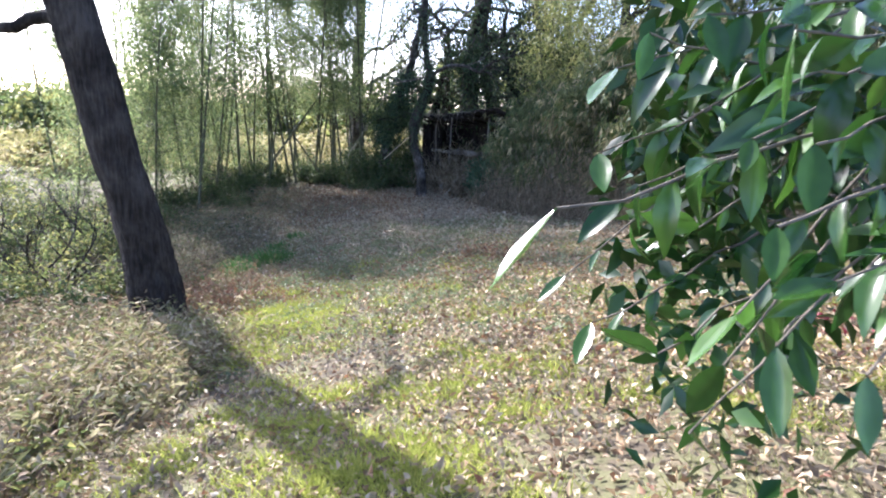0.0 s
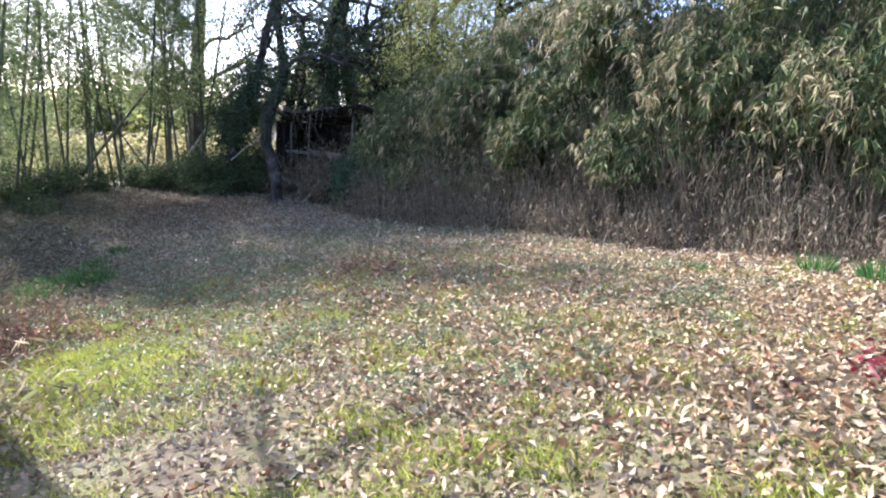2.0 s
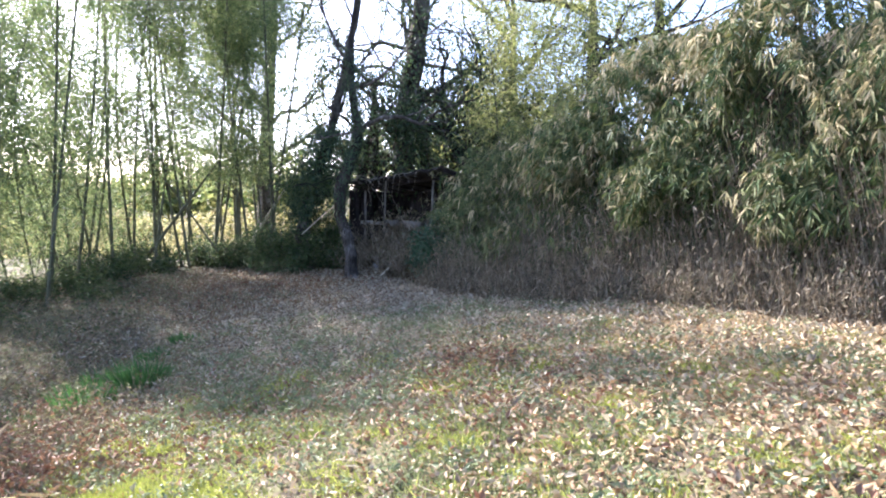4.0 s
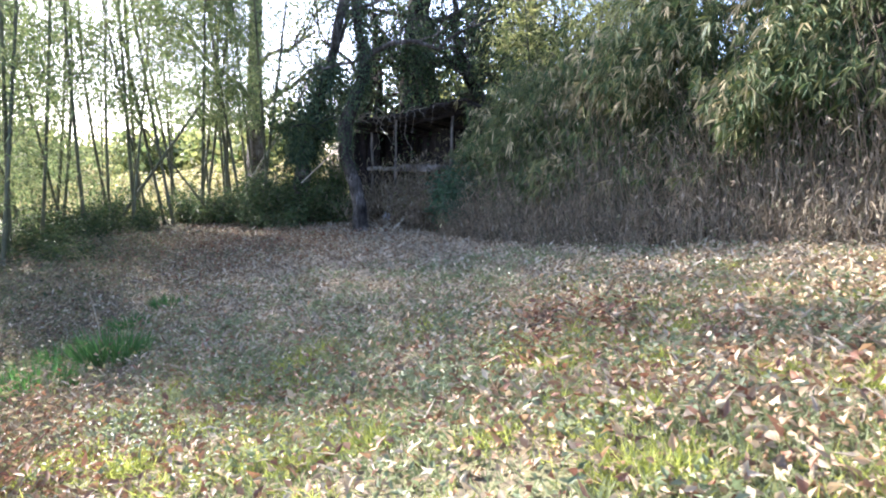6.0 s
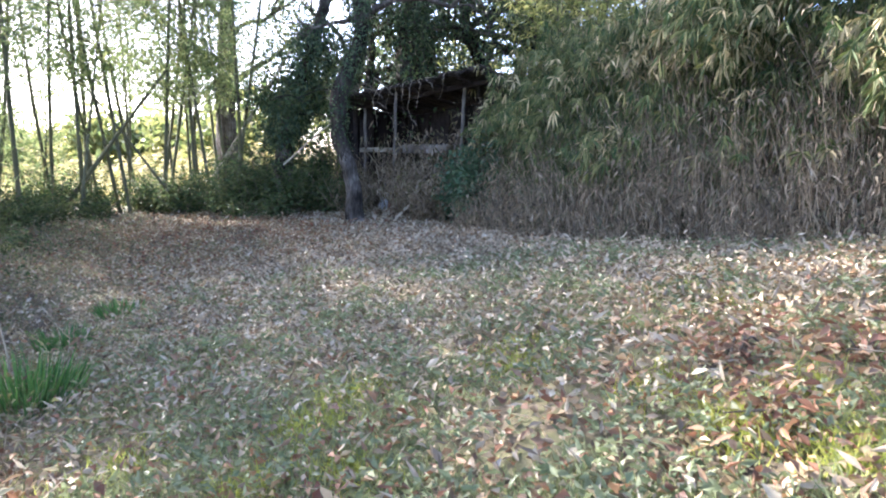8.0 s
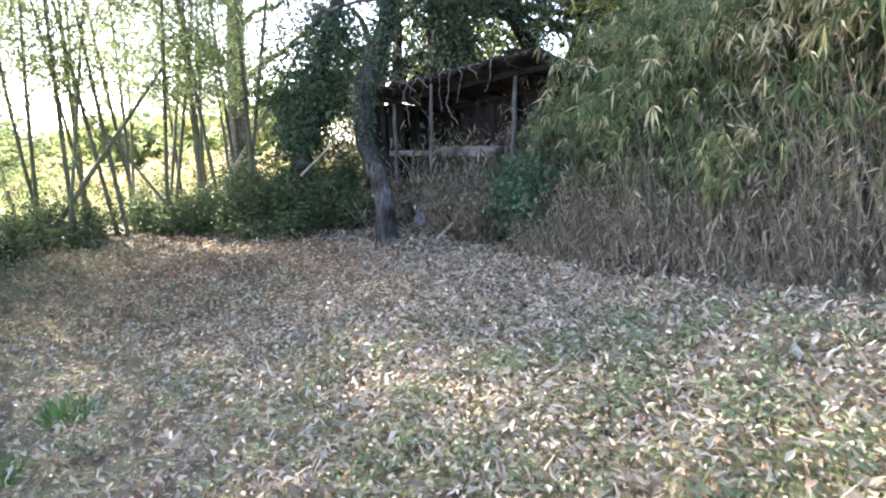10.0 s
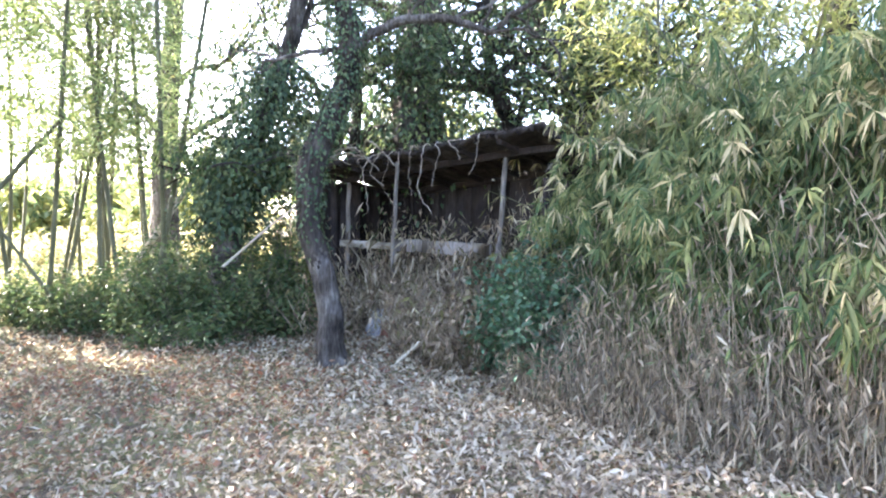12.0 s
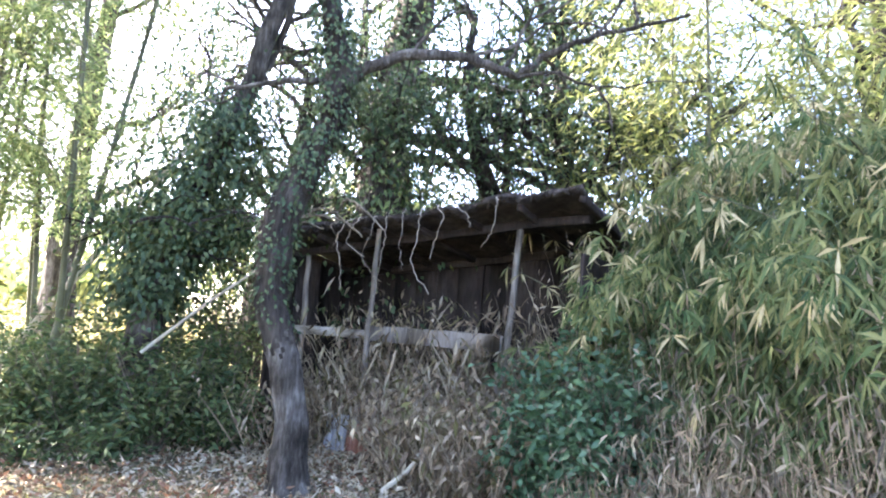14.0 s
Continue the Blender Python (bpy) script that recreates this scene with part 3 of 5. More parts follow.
ivy_trunk("ivy_tree", "tall tree wrapped in ivy behind the shed", gpt(1.25, 3.1, -0.1),
          [(0, 0, -0.2), (0.05, 0, 2), (0.1, 0.1, 4), (0.5, 0.2, 7), (0.9, 0.3, 13)], [0.36, 0.32, 0.3, 0.25, 0.05], [0.4, 0.6, 0.55, 0.35, 0.2], 7500,
          [(0.5, (0.9, -0.5, 0.25), 3.6, 0.09), (0.58, (0.8, 0.4, 0.4), 3.2, 0.09), (0.66, (-0.4, 0.2, 0.8), 3.0, 0.08), (0.75, (0.6, -0.4, 0.7), 3.0, 0.07)])
ivy_trunk("ivy_evergreen", "slender leaning tree bushy with ivy beside the shed", gpt(-1.35, 2.0, -0.1),
          [(0, 0, -0.2), (0.02, 0, 1.0), (0.1, 0, 1.8), (0.35, 0, 2.6), (0.72, -0.2, 3.7), (1.0, -0.3, 5.0), (1.5, -0.3, 7.5), (1.9, -0.2, 11.5)], [0.22, 0.2, 0.14, 0.11, 0.11, 0.1, 0.07, 0.012], [0.02, 0.05, 0.3, 0.42, 0.26, 0.1, 0.03, 0.01], 8500,
          [(0.62, (0.9, -0.1, 0.3), 1.8, 0.05), (0.72, (0.8, -0.2, 0.6), 1.8, 0.04), (0.8, (-0.5, 0, 0.8), 1.6, 0.035)], M_BARK, M_IVY, 0.6, 0.07, 9)
# dead drooping boughs caught on the ivy-covered stump, level with the eave
ivy_stump = bpy.data.objects["ivy_evergreen"]
so = np.array(ivy_stump.location)
for k in range(46):
    a = np.array([-1.15, 2.0, 2.15]) + rng.normal(0, 1, 3) * np.array([0.3, 0.3, 0.1])
    e = a + np.array([rng.uniform(-0.75, 1.0), rng.uniform(-0.5, 0.3), rng.normal(-0.02, 0.1)])
    bough = smooth_line([a, (a + e) / 2 + np.array([0, 0, rng.uniform(0.02, 0.14)]), e], 10, 0.008)
    part("dead_bough", *tube(bough - so, np.linspace(rng.uniform(0.008, 0.022), 0.004, 10), 5), M_BARK_DARK, ivy_stump, smooth=True)
n = 3800
P = np.array([-1.05, 1.95, 2.2]) + rng.normal(0, 1, (n, 3)) * np.array([0.42, 0.3, 0.13])
part("hanging_foliage", *leaves(P - so, rand_dirs(n, -1, 0.1), rand_dirs(n, 0, 1), 0.09 * rng.uniform(0.5, 1.3, n), 0.035, 0.2, 0.3, True), M_SHRUB_DARK, ivy_stump, "dark leaves drooping from dead boughs")

tree("stout_tree", "stout mossy tree standing among the bamboo", gpt(-3.3, 9.0, -0.1),
     [(0, 0, -0.2), (-0.03, 0, 2.0), (-0.02, 0, 3.4), (0.1, 0.2, 6), (0.2, 0.3, 9), (0.1, 0.2, 14)], [0.36, 0.28, 0.25, 0.19, 0.13, 0.02],
     [(0.40, (0.7, 0.1, 0.6), 2.6, 0.1), (0.42, (-0.8, 0.1, 0.7), 2.8, 0.09), (0.5, (0.6, -0.4, 0.8), 2.8, 0.08), (0.55, (-0.7, -0.4, 0.5), 2.8, 0.08), (0.62, (-0.6, -0.3, 0.8), 2.6, 0.07), (0.7, (0.8, -0.3, 0.6), 2.6, 0.06), (0.8, (0.4, 0.4, 0.8), 2.2, 0.05)],
     M_BARK, (17, 0.34, 0.11, 0.05, M_FAR_LEAF, "light green leaves"))

for nm, lab, x, y, h, mat, per in (
        ("back_tree", "leafy evergreen rising behind the thicket", 4.6, 3.6, 7.5, M_TREE_LEAF, 5),
        ("back_tree", "leafy evergreen rising behind the thicket", 7.6, 0.4, 8.5, M_TREE_LEAF, 5),
        ("autumn_tree", "yellowing tree behind the thicket", 5.4, -1.0, 7.0, M_FAR_LEAF, 4),
        ("back_tree", "gnarled evergreen rising behind the thicket", 9.8, -3.9, 7.2, M_TREE_LEAF, 8),
        ("back_tree", "gnarled evergreen rising behind the thicket", 11.5, -9.5, 7.2, M_TREE_LEAF, 10),
        ("back_tree", "leafy evergreen rising behind the shed", 2.4, 6.6, 8.0, M_TREE_LEAF, 5),
        ("evergreen", "dense dark evergreen crowding the back of the shed", 2.9, 2.2, 4.2, M_IVY, 18),
        ("evergreen", "dense dark evergreen crowding the back of the shed", 0.3, 3.8, 3.9, M_IVY, 15),
        ("evergreen", "dense dark evergreen crowding the back of the shed", 3.6, 0.8, 3.8, M_TREE_LEAF, 8),
        ("tall_evergreen", "tall dark evergreen filling the gap behind the shed", -0.1, 4.6, 5.4, M_IVY, 5),
        ("tall_evergreen", "tall dark evergreen filling the gap behind the shed", 2.2, 4.3, 5.6, M_IVY, 4),
        ("tall_evergreen", "tall dark evergreen filling the gap behind the shed", 3.9, 3.0, 4.8, M_IVY, 4)):
    lean = rng.normal(0, 0.5, 2)
    tree(nm, lab, gpt(x, y, -0.1), [(0, 0, -0.2), (lean[0] * 0.2, lean[1] * 0.2, h * 0.35), (lean[0], lean[1], h * 0.7), (lean[0] * 1.3, lean[1], h)], [0.22, 0.18, 0.12, 0.05],
         [(s, (*rng.normal(0, 1, 2), 0.45), h * 0.36, 0.075) for s in (0.4, 0.5, 0.6, 0.68, 0.76, 0.84, 0.92, 0.99)],
         M_BARK_DARK, (per, 0.26, 0.1, 0.045, mat, "dense leaves"))


# ---- bamboo ----
def bamboo(at, h, r, leaf_mat, label, group, first_leaf=0.25, count=900, top=0):
    ob = thing("bamboo", at, label, "bamboo", group)
    lean = rng.normal(0, 0.13, 2)
    t = np.linspace(0, 1, 46)
    bow = np.stack([lean[0] * t + rng.normal(0, 0.05) * t ** 3, lean[1] * t + rng.normal(0, 0.05) * t ** 3, t], 1) * h
    rad = r * (1 - 0.75 * t)
    rad[::3] *= 1.18
    part("culm", *tube(bow, rad, 7), M_CULM, ob, smooth=True)
    tubes, tips = [], []
    for k in range(int(46 * first_leaf), 45):
        for _ in range(2):
            d = unit(np.append(rng.normal(0, 1, 2), 0.55))
            ln = h * rng.uniform(0.05, 0.24) * (1.15 - 0.65 * t[k])
            pts = np.stack([bow[k], bow[k] + d * ln * 0.5, bow[k] + d * ln + np.array([0, 0, -0.12 * ln])])
            tubes.append(tube(pts, [0.007, 0.005, 0.003], 3))
            tips += [pts[1] * 0.4 + pts[2] * 0.6, pts[2], pts[1]]
    tagged(part("branchwork", *join(tubes), M_CULM, ob), kind="stuff")
    tips = np.array(tips)
    # top: extra leaves in the upper crown, for casting shade
    pick = np.concatenate([rng.integers(0, len(tips), count), rng.integers(int(len(tips) * 0.45), len(tips), top)])
    count += top
    C = tips[pick] + rng.normal(0, 0.17, (count, 3))
    D = unit(rand_dirs(count, -0.9, 0.2))
    part("foliage", *leaves(C, D, rand_dirs(count, 0.2, 1), 0.17 * rng.uniform(0.6, 1.3, count), 0.027, 0.2, 0.2, True), leaf_mat, ob)
    return ob


# last kind has a dense, unseen crown added to shade thicket and clearing
GREEN = [bamboo((0, 0, 0), h, r, M_BAMBOO_LEAF, "slender green bamboo with airy leaf sprays", "bamboo grove", f, c, tp)
         for h, r, f, c, tp in ((8.6, 0.036, 0.3, 1700, 0), (9.4, 0.042, 0.34, 1500, 0), (8.8, 0.03, 0.28, 1600, 0), (8.0, 0.03, 0.10, 2400, 0), (5.7, 0.02, 0.08, 2200, 0), (10.2, 0.038, 0.2, 2700, 2000))]
spots = [(-8.4, 0.6), (-7.9, 1.9), (-7.2, 1.0), (-6.9, 2.4), (-6.4, 1.6), (-6.3, 3.4), (-5.8, 2.6), (-5.5, 3.9), (-5.1, 3.2), (-4.9, 4.6), (-4.5, 3.8), (-4.3, 5.0), (-4.0, 4.2),
         (-3.7, 5.6), (-3.4, 4.8), (-8.9, -0.9), (-8.2, -0.6), (-7.5, -0.2), (-5.9, 3.0), (-5.2, 2.5), (-4.7, 3.1), (-6.6, 2.0), (-7.4, 2.6), (-9.6, 0.4), (-9.3, 2.2), (-6.0, 5.2), (-7.0, 4.6), (-5.4, 6.4), (-8.0, 3.4), (-3.2, 6.6), (-10.6, -0.4), (-7.6, 5.8), (-6.6, 0.4), (-3.9, 3.3), (-3.3, 3.7), (-8.8, 4.8), (-6.9, -2.4), (-7.4, -3.5), (-7.1, -1.5), (-7.9, -4.4), (-7.9, -1.9), (-6.7, -0.7), (-2.4, 2.5), (-2.2, 2.75), (-3.7, 5.5), (-4.25, 6.2),
         (-6.2, -1.2), (-5.9, -2.1), (-6.1, -0.2), (-5.7, 0.9), (-5.1, 1.9), (-2.9, 3.4), (-2.7, 4.4), (-4.4, 2.7)]
placed = set()
for k, (x, y) in enumerate(spots):
    m = Matrix.Translation(gpt(x, y, -0.03)) @ Matrix.Rotation(rng.uniform(0, 6.28), 4, "Z")
    # kind 5, with the added shading crown, stands sunward of what it darkens
    kind = 5 if x > -4.8 or x > -6.3 and -2.5 < y < -1 else 4 if y < -1.8 and x < -7 else 3 if y < -1.1 else (3 + k % 2) if x < -6.1 and k % 3 else k % 3
    if kind in placed:
        copy_thing(GREEN[kind], m)
    else:
        GREEN[kind].matrix_basis = m
        placed.add(kind)
YELLOW = [bamboo((0, 0, 0), h, 0.022, M_BAMBOO_YELLOW, "yellow-green bamboo rising behind the thicket", "yellow bamboo", 0.3, c) for h, c in ((6.8, 1800), (6.0, 1700))]
for k, (x, y) in enumerate([(3.5, -0.6), (4.2, -1.2), (3.9, 0.6), (4.7, -0.4), (4.9, 1.0), (5.6, 0.2), (4.3, 1.8), (3.4, -2.0), (4.6, -2.6), (5.4, -1.4), (3.1, 0.9)]):
    m = Matrix.Translation((x, y, float(ground_z(x, y)) + 0.2)) @ Matrix.Rotation(rng.uniform(0, 6.28), 4, "Z")
    if k < 2:
        YELLOW[k].matrix_basis = m
    else:
        copy_thing(YELLOW[k % 2], m)


def pole(name, label, a, b, r, mat=M_CULM_DRY):
    a, b = np.array(a, float), np.array(b, float)
    line = smooth_line([a, a * 0.5 + b * 0.5 + rng.normal(0, 0.05, 3), b], 18)
    V, Fc = tube(line - a, np.linspace(r, r * 0.55, 18), 7, 0.04)
    ob = new(name, fast_mesh(name, V, Fc, mat, True))
    ob.location = a
    return tagged(ob, label, "pole")


pole("leaning_pole", "pale dead bamboo pole leaning against the grove", gpt(-3.45, 4.2), (-0.9, 3.6, 3.9), 0.055)
pole("leaning_pole", "dead bamboo leaning across the grove", gpt(-5.75, 2.5, -0.05), (-3.6, 3.0, 2.9), 0.05, M_CULM)
pole("leaning_pole", "dead bamboo leaning across the grove", gpt(-3.4, 3.0, -0.05), (-5.5, 2.8, 2.9), 0.03, M_CULM)
pole("leaning_pole", "thin pale pole propped beside the crooked tree", (-1.3, 1.25, 0.95), (-0.28, 1.5, 1.85), 0.018)
for x, y, dx, dy in [(-4.6, -12.6, 1.5, 0.5), (-4.9, -12.1, 1.6, 0.35), (-5.2, -12.9, 1.4, 0.7), (-4.2, -11.9, -1.6, 0.2)]:
    pole("fallen_pole", "pale fallen bamboo lying on the bank", gpt(x, y, 0.06), gpt(x + dx, y + dy, 0.16), 0.022)

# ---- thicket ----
# solid core added behind the leaves; its dark colour fills gaps like shade
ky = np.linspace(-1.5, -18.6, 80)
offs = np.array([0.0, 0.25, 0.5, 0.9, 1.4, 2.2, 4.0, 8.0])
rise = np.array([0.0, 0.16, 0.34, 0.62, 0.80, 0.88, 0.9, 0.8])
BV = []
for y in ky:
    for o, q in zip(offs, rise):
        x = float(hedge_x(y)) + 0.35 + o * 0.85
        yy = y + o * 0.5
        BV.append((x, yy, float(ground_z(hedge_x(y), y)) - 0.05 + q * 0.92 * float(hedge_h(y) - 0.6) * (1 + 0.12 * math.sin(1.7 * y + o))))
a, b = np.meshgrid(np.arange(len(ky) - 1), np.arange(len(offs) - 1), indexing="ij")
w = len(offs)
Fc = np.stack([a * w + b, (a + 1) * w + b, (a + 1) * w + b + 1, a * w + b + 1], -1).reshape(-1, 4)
bank = new("bank", fast_mesh("bank", BV, Fc, M_BANK_CORE, True))
tagged(bank, "dark earth bank added as a core that darkens the thicket's gaps", "bank", kind="structure")


def fan_leaves(C, axis, per, length, spread=0.75, ratio=0.13, simple=False):
    """Fans of long leaves drooping from each point."""
    f = len(C)
    ax = np.repeat(axis, per, axis=0)
    side = unit(np.cross(ax, rand_dirs(f * per)))
    D = unit(ax * rng.uniform(0.2, 0.8, (f * per, 1)) + side * spread + np.array([0, 0, -0.7]))
    L = np.repeat(length, per) * rng.uniform(0.7, 1.15, f * per)
    return leaves(np.repeat(C, per, axis=0), D, unit(ax + rng.normal(0, 0.3, (f * per, 3))), L, L * ratio, 0.15, rng.uniform(0.15, 0.6, f * per), simple)


def thicket(y0, y1, fans, stalks, label):
    """One clump of dwarf bamboo along the bank."""
    ym = (y0 + y1) / 2
    base = np.array(gpt(float(hedge_x(ym)), ym))
    ob = thing("bamboo_thicket", base, label, "bamboo thicket", "thicket along the bank")
    n = stalks
    y = rng.uniform(y0, y1, n)
    o = rng.uniform(-0.45, 0.7, n)
    P = np.stack([hedge_x(y) + o * 0.85, y + o * 0.5, np.zeros(n)], 1)
    P[:, 2] = ground_z(P[:, 0], P[:, 1]) + np.maximum(0, o - 0.3) * 0.9
    D = unit(np.stack([rng.normal(-0.08, 0.2, n), rng.normal(-0.06, 0.2, n), np.ones(n)], 1))
    ln = rng.uniform(0.3, 1.25 if y0 > -5 else 1.6, n) * (0.7 + 0.8 * patch(P[:, 0], P[:, 1], 1.3, 2.0)) * np.clip(0.7 + o, 0.35, 1.4)
    part("stalk_layer", *leaves(P - base, D, rand_dirs(n, -0.2, 0.2), ln * 1.1, 0.009, 0.3, rng.uniform(0, 0.2, n)), M_STALK, ob, "dry grey-brown stalks")
    m = stalks * 6
    k = rng.integers(0, n, m)
    Q = P[k] + D[k] * (ln[k] * rng.uniform(0.05, 1.1, m))[:, None] + rng.normal(0, 0.06, (m, 3))
    part("withered_layer", *leaves(Q - base, unit(rand_dirs(m, -1, -0.1)), rand_dirs(m, -0.6, 0.6), rng.uniform(0.04, 0.14, m), rng.uniform(0.008, 0.024, m), 0.35, rng.uniform(0.0, 0.6, m)), M_DRY, ob, "withered tan leaves")
    f = fans
    y = rng.uniform(y0 - 0.2, y1 + 0.2, f * 2)
    u = rng.uniform(0.14, 1.05, f * 2) ** 0.85
    hole = patch(y * 1.6, u * 6, 1.0, 0.4)
    keep = rng.random(f * 2) < np.clip(2.8 * (hole - 0.32), 0.05, 1) * np.clip((u * hedge_h(y) - 0.5 - 0.8 * patch(y, y * 0, 2.1, 1.0)) / 0.9, 0.05, 1)
    y, u, hole = y[keep], u[keep], hole[keep]
    f = len(y)
    o = np.interp(u, [0, 0.16, 0.34, 0.62, 0.8, 0.92, 1.1], [-0.05, 0.05, 0.15, 0.5, 0.9, 1.7, 3.4]) + rng.normal(0, 0.24, f)
    o -= 0.45 * hole - 0.1
    C = np.stack([hedge_x(y) + 0.12 + o * 0.85, y + o * 0.5, ground_z(hedge_x(y), y) + u * hedge_h(y) * (1 + 0.09 * np.sin(2.3 * y + 1) + 0.05 * np.sin(6.1 * y))], 1)
    axis = unit(np.stack([rng.normal(-0.8, 0.4, f), rng.normal(-0.55, 0.4, f), rng.normal(0.1, 0.35, f)], 1))
    size = rng.uniform(0.1, 0.22, f) if y0 < -5 else rng.uniform(0.08, 0.17, f)
    tan = rng.random(f) < np.clip((0.3 if y0 < -5 else 0.08) + 0.8 * (patch(y, u * 3, 1.4, 3.1) - 0.5) + 0.25 * (u - 0.6), 0.06, 0.7)
    part("foliage", *fan_leaves(C[~tan] - base, axis[~tan], 6, size[~tan], simple=y0 < -6), M_SASA, ob, "drooping green leaves")
    if tan.any():
        part("yellowed_foliage", *fan_leaves(C[tan] - base, axis[tan], 6, size[tan]), M_SASA_TAN, ob, "yellowed drooping leaves")
    # filler behind the fans; its dark green stands in for shade between them
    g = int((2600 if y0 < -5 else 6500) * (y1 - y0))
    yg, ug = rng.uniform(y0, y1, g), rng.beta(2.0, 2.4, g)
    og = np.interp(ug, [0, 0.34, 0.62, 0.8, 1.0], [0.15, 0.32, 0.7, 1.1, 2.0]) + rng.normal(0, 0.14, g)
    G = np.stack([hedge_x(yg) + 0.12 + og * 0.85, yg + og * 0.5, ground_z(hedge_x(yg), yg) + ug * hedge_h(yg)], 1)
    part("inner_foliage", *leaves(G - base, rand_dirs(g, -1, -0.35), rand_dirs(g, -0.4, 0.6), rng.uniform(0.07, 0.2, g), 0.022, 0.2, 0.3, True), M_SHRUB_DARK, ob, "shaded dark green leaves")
    t = int(620 * (y1 - y0))
    yt, ot = rng.uniform(y0 - 0.2, y1 + 0.2, t), rng.uniform(0.5, 8.0, t) ** 1.0
    zt = ground_z(hedge_x(yt), yt) - 0.05 + np.interp(ot, offs, rise) * 0.92 * (hedge_h(yt) - 0.6) * (1 + 0.12 * np.sin(1.7 * yt + ot)) + rng.uniform(0.0, 1.0, t) ** 1.5 * 0.95
    T = np.stack([hedge_x(yt) + 0.35 + ot * 0.85, yt + ot * 0.5, zt], 1)
    part("top_foliage", *fan_leaves(T - base, unit(rng.normal(0, 0.5, (t, 3)) + np.array([-0.4, -0.3, 0.5])), 6, rng.uniform(0.14, 0.24, t), simple=True), M_SASA, ob)
    # arching stems standing clear of the mass
    tubes, ends = [], []
    for _ in range(int(9 * (y1 - y0))):
        yy = rng.uniform(y0, y1)
        q = rng.uniform(0.45, 1.0)
        oo = float(np.interp(q, [0, 0.34, 0.62, 0.8, 1.0], [0.1, 0.3, 0.7, 1.1, 2.0]))
        a = np.array([float(hedge_x(yy)) + oo * 0.85, yy + oo * 0.5, float(ground_z(hedge_x(yy), yy)) + q * float(hedge_h(yy)) - 0.1]) - base
        d = np.array([rng.normal(-0.35, 0.2), rng.normal(-0.25, 0.25), rng.uniform(0.25, 0.6)])
        line = smooth_line([a, a + d * 0.8, a + d * 1.2 + np.array([d[0] * 0.5, d[1] * 0.5, -0.05])], 8)
        tubes.append(tube(line, np.linspace(0.007, 0.003, 8), 4))
        ends += [line[4], line[6], line[7]]
    for tb in tubes:
        part("arching_stem", *tb, M_CULM, ob)
    E = np.array(ends)
    ea = unit(np.stack([rng.normal(-0.6, 0.4, len(E)), rng.normal(-0.5, 0.4, len(E)), rng.normal(0, 0.3, len(E))], 1))
    part("arching_foliage", *fan_leaves(E, ea, 7, rng.uniform(0.11, 0.19, len(E))), M_SASA_TAN if rng.random() < 0.12 else M_SASA, ob)
    return ob, base


edges = [-0.35, -1.6, -2.9, -4.1, -5.4, -6.8, -8.3, -10.0, -12.0, -14.5, -18.0]
for y0, y1 in zip(edges[1:], edges[:-1]):
    dist = 1.0 if y0 > -9 else 0.7
    clump, base = thicket(y0, y1, int((1050 if y0 > -5 else 1800) * (y1 - y0) * dist), int(780 * (y1 - y0) * dist), "dense dwarf bamboo with drooping green and withered leaves")
    if y0 > -7:
        # large fans hanging out of the front
        for _ in range(14):
            yy, q = rng.uniform(y0, y1), rng.uniform(0.4, 0.9)
            oo = float(np.interp(q, [0, 0.34, 0.62, 0.8, 1.0], [-0.3, -0.3, 0.0, 0.35, 1.2]))
            c = np.array([[float(hedge_x(yy)) + oo * 0.85, yy + oo * 0.5, float(ground_z(hedge_x(yy), yy)) + q * float(hedge_h(yy))]]) - base
            part("leaf_fan", *fan_leaves(c, unit(np.array([[-0.75, -0.6, -0.1]]) + rng.normal(0, 0.2, (1, 3))), 7, np.array([rng.uniform(0.15, 0.22)]), 0.9, 0.14), M_SASA_TAN if rng.random() < 0.28 else M_SASA, clump)

# ---- undergrowth ----
def shrub(name, label, at, size, count, mat, leaf, wide, group="", twigs=24):
    ob = thing(name, at, label, "shrub", group)
    tubes, tips = [], []
    for _ in range(twigs):
        d = unit(np.array([*rng.normal(0, 0.6, 2), rng.uniform(0.3, 1)]))
        end = d * np.array(size) * rng.uniform(0.6, 1.0)
        pts = smooth_line([(0, 0, -0.03), end * 0.5 + rng.normal(0, 0.04, 3), end], 6)
        tubes.append(tube(pts, np.linspace(0.01, 0.003, 6), 4))
        tips.extend(pts[2:])
    tagged(part("stem_spray", *join(tubes), M_TWIG, ob), kind="stuff")
    tips = np.array(tips)
    C = tips[rng.integers(0, len(tips), count)] + rng.normal(0, 0.09, (count, 3)) * np.array([1, 1, 0.8])
    C[:, 2] = np.maximum(C[:, 2], 0.02)
    part("foliage", *leaves(C, rand_dirs(count, -0.7, 0.6), rand_dirs(count, 0.1, 1), leaf * rng.uniform(0.6, 1.3, count), wide, 0.2, 0.2, True), mat, ob)
    return ob


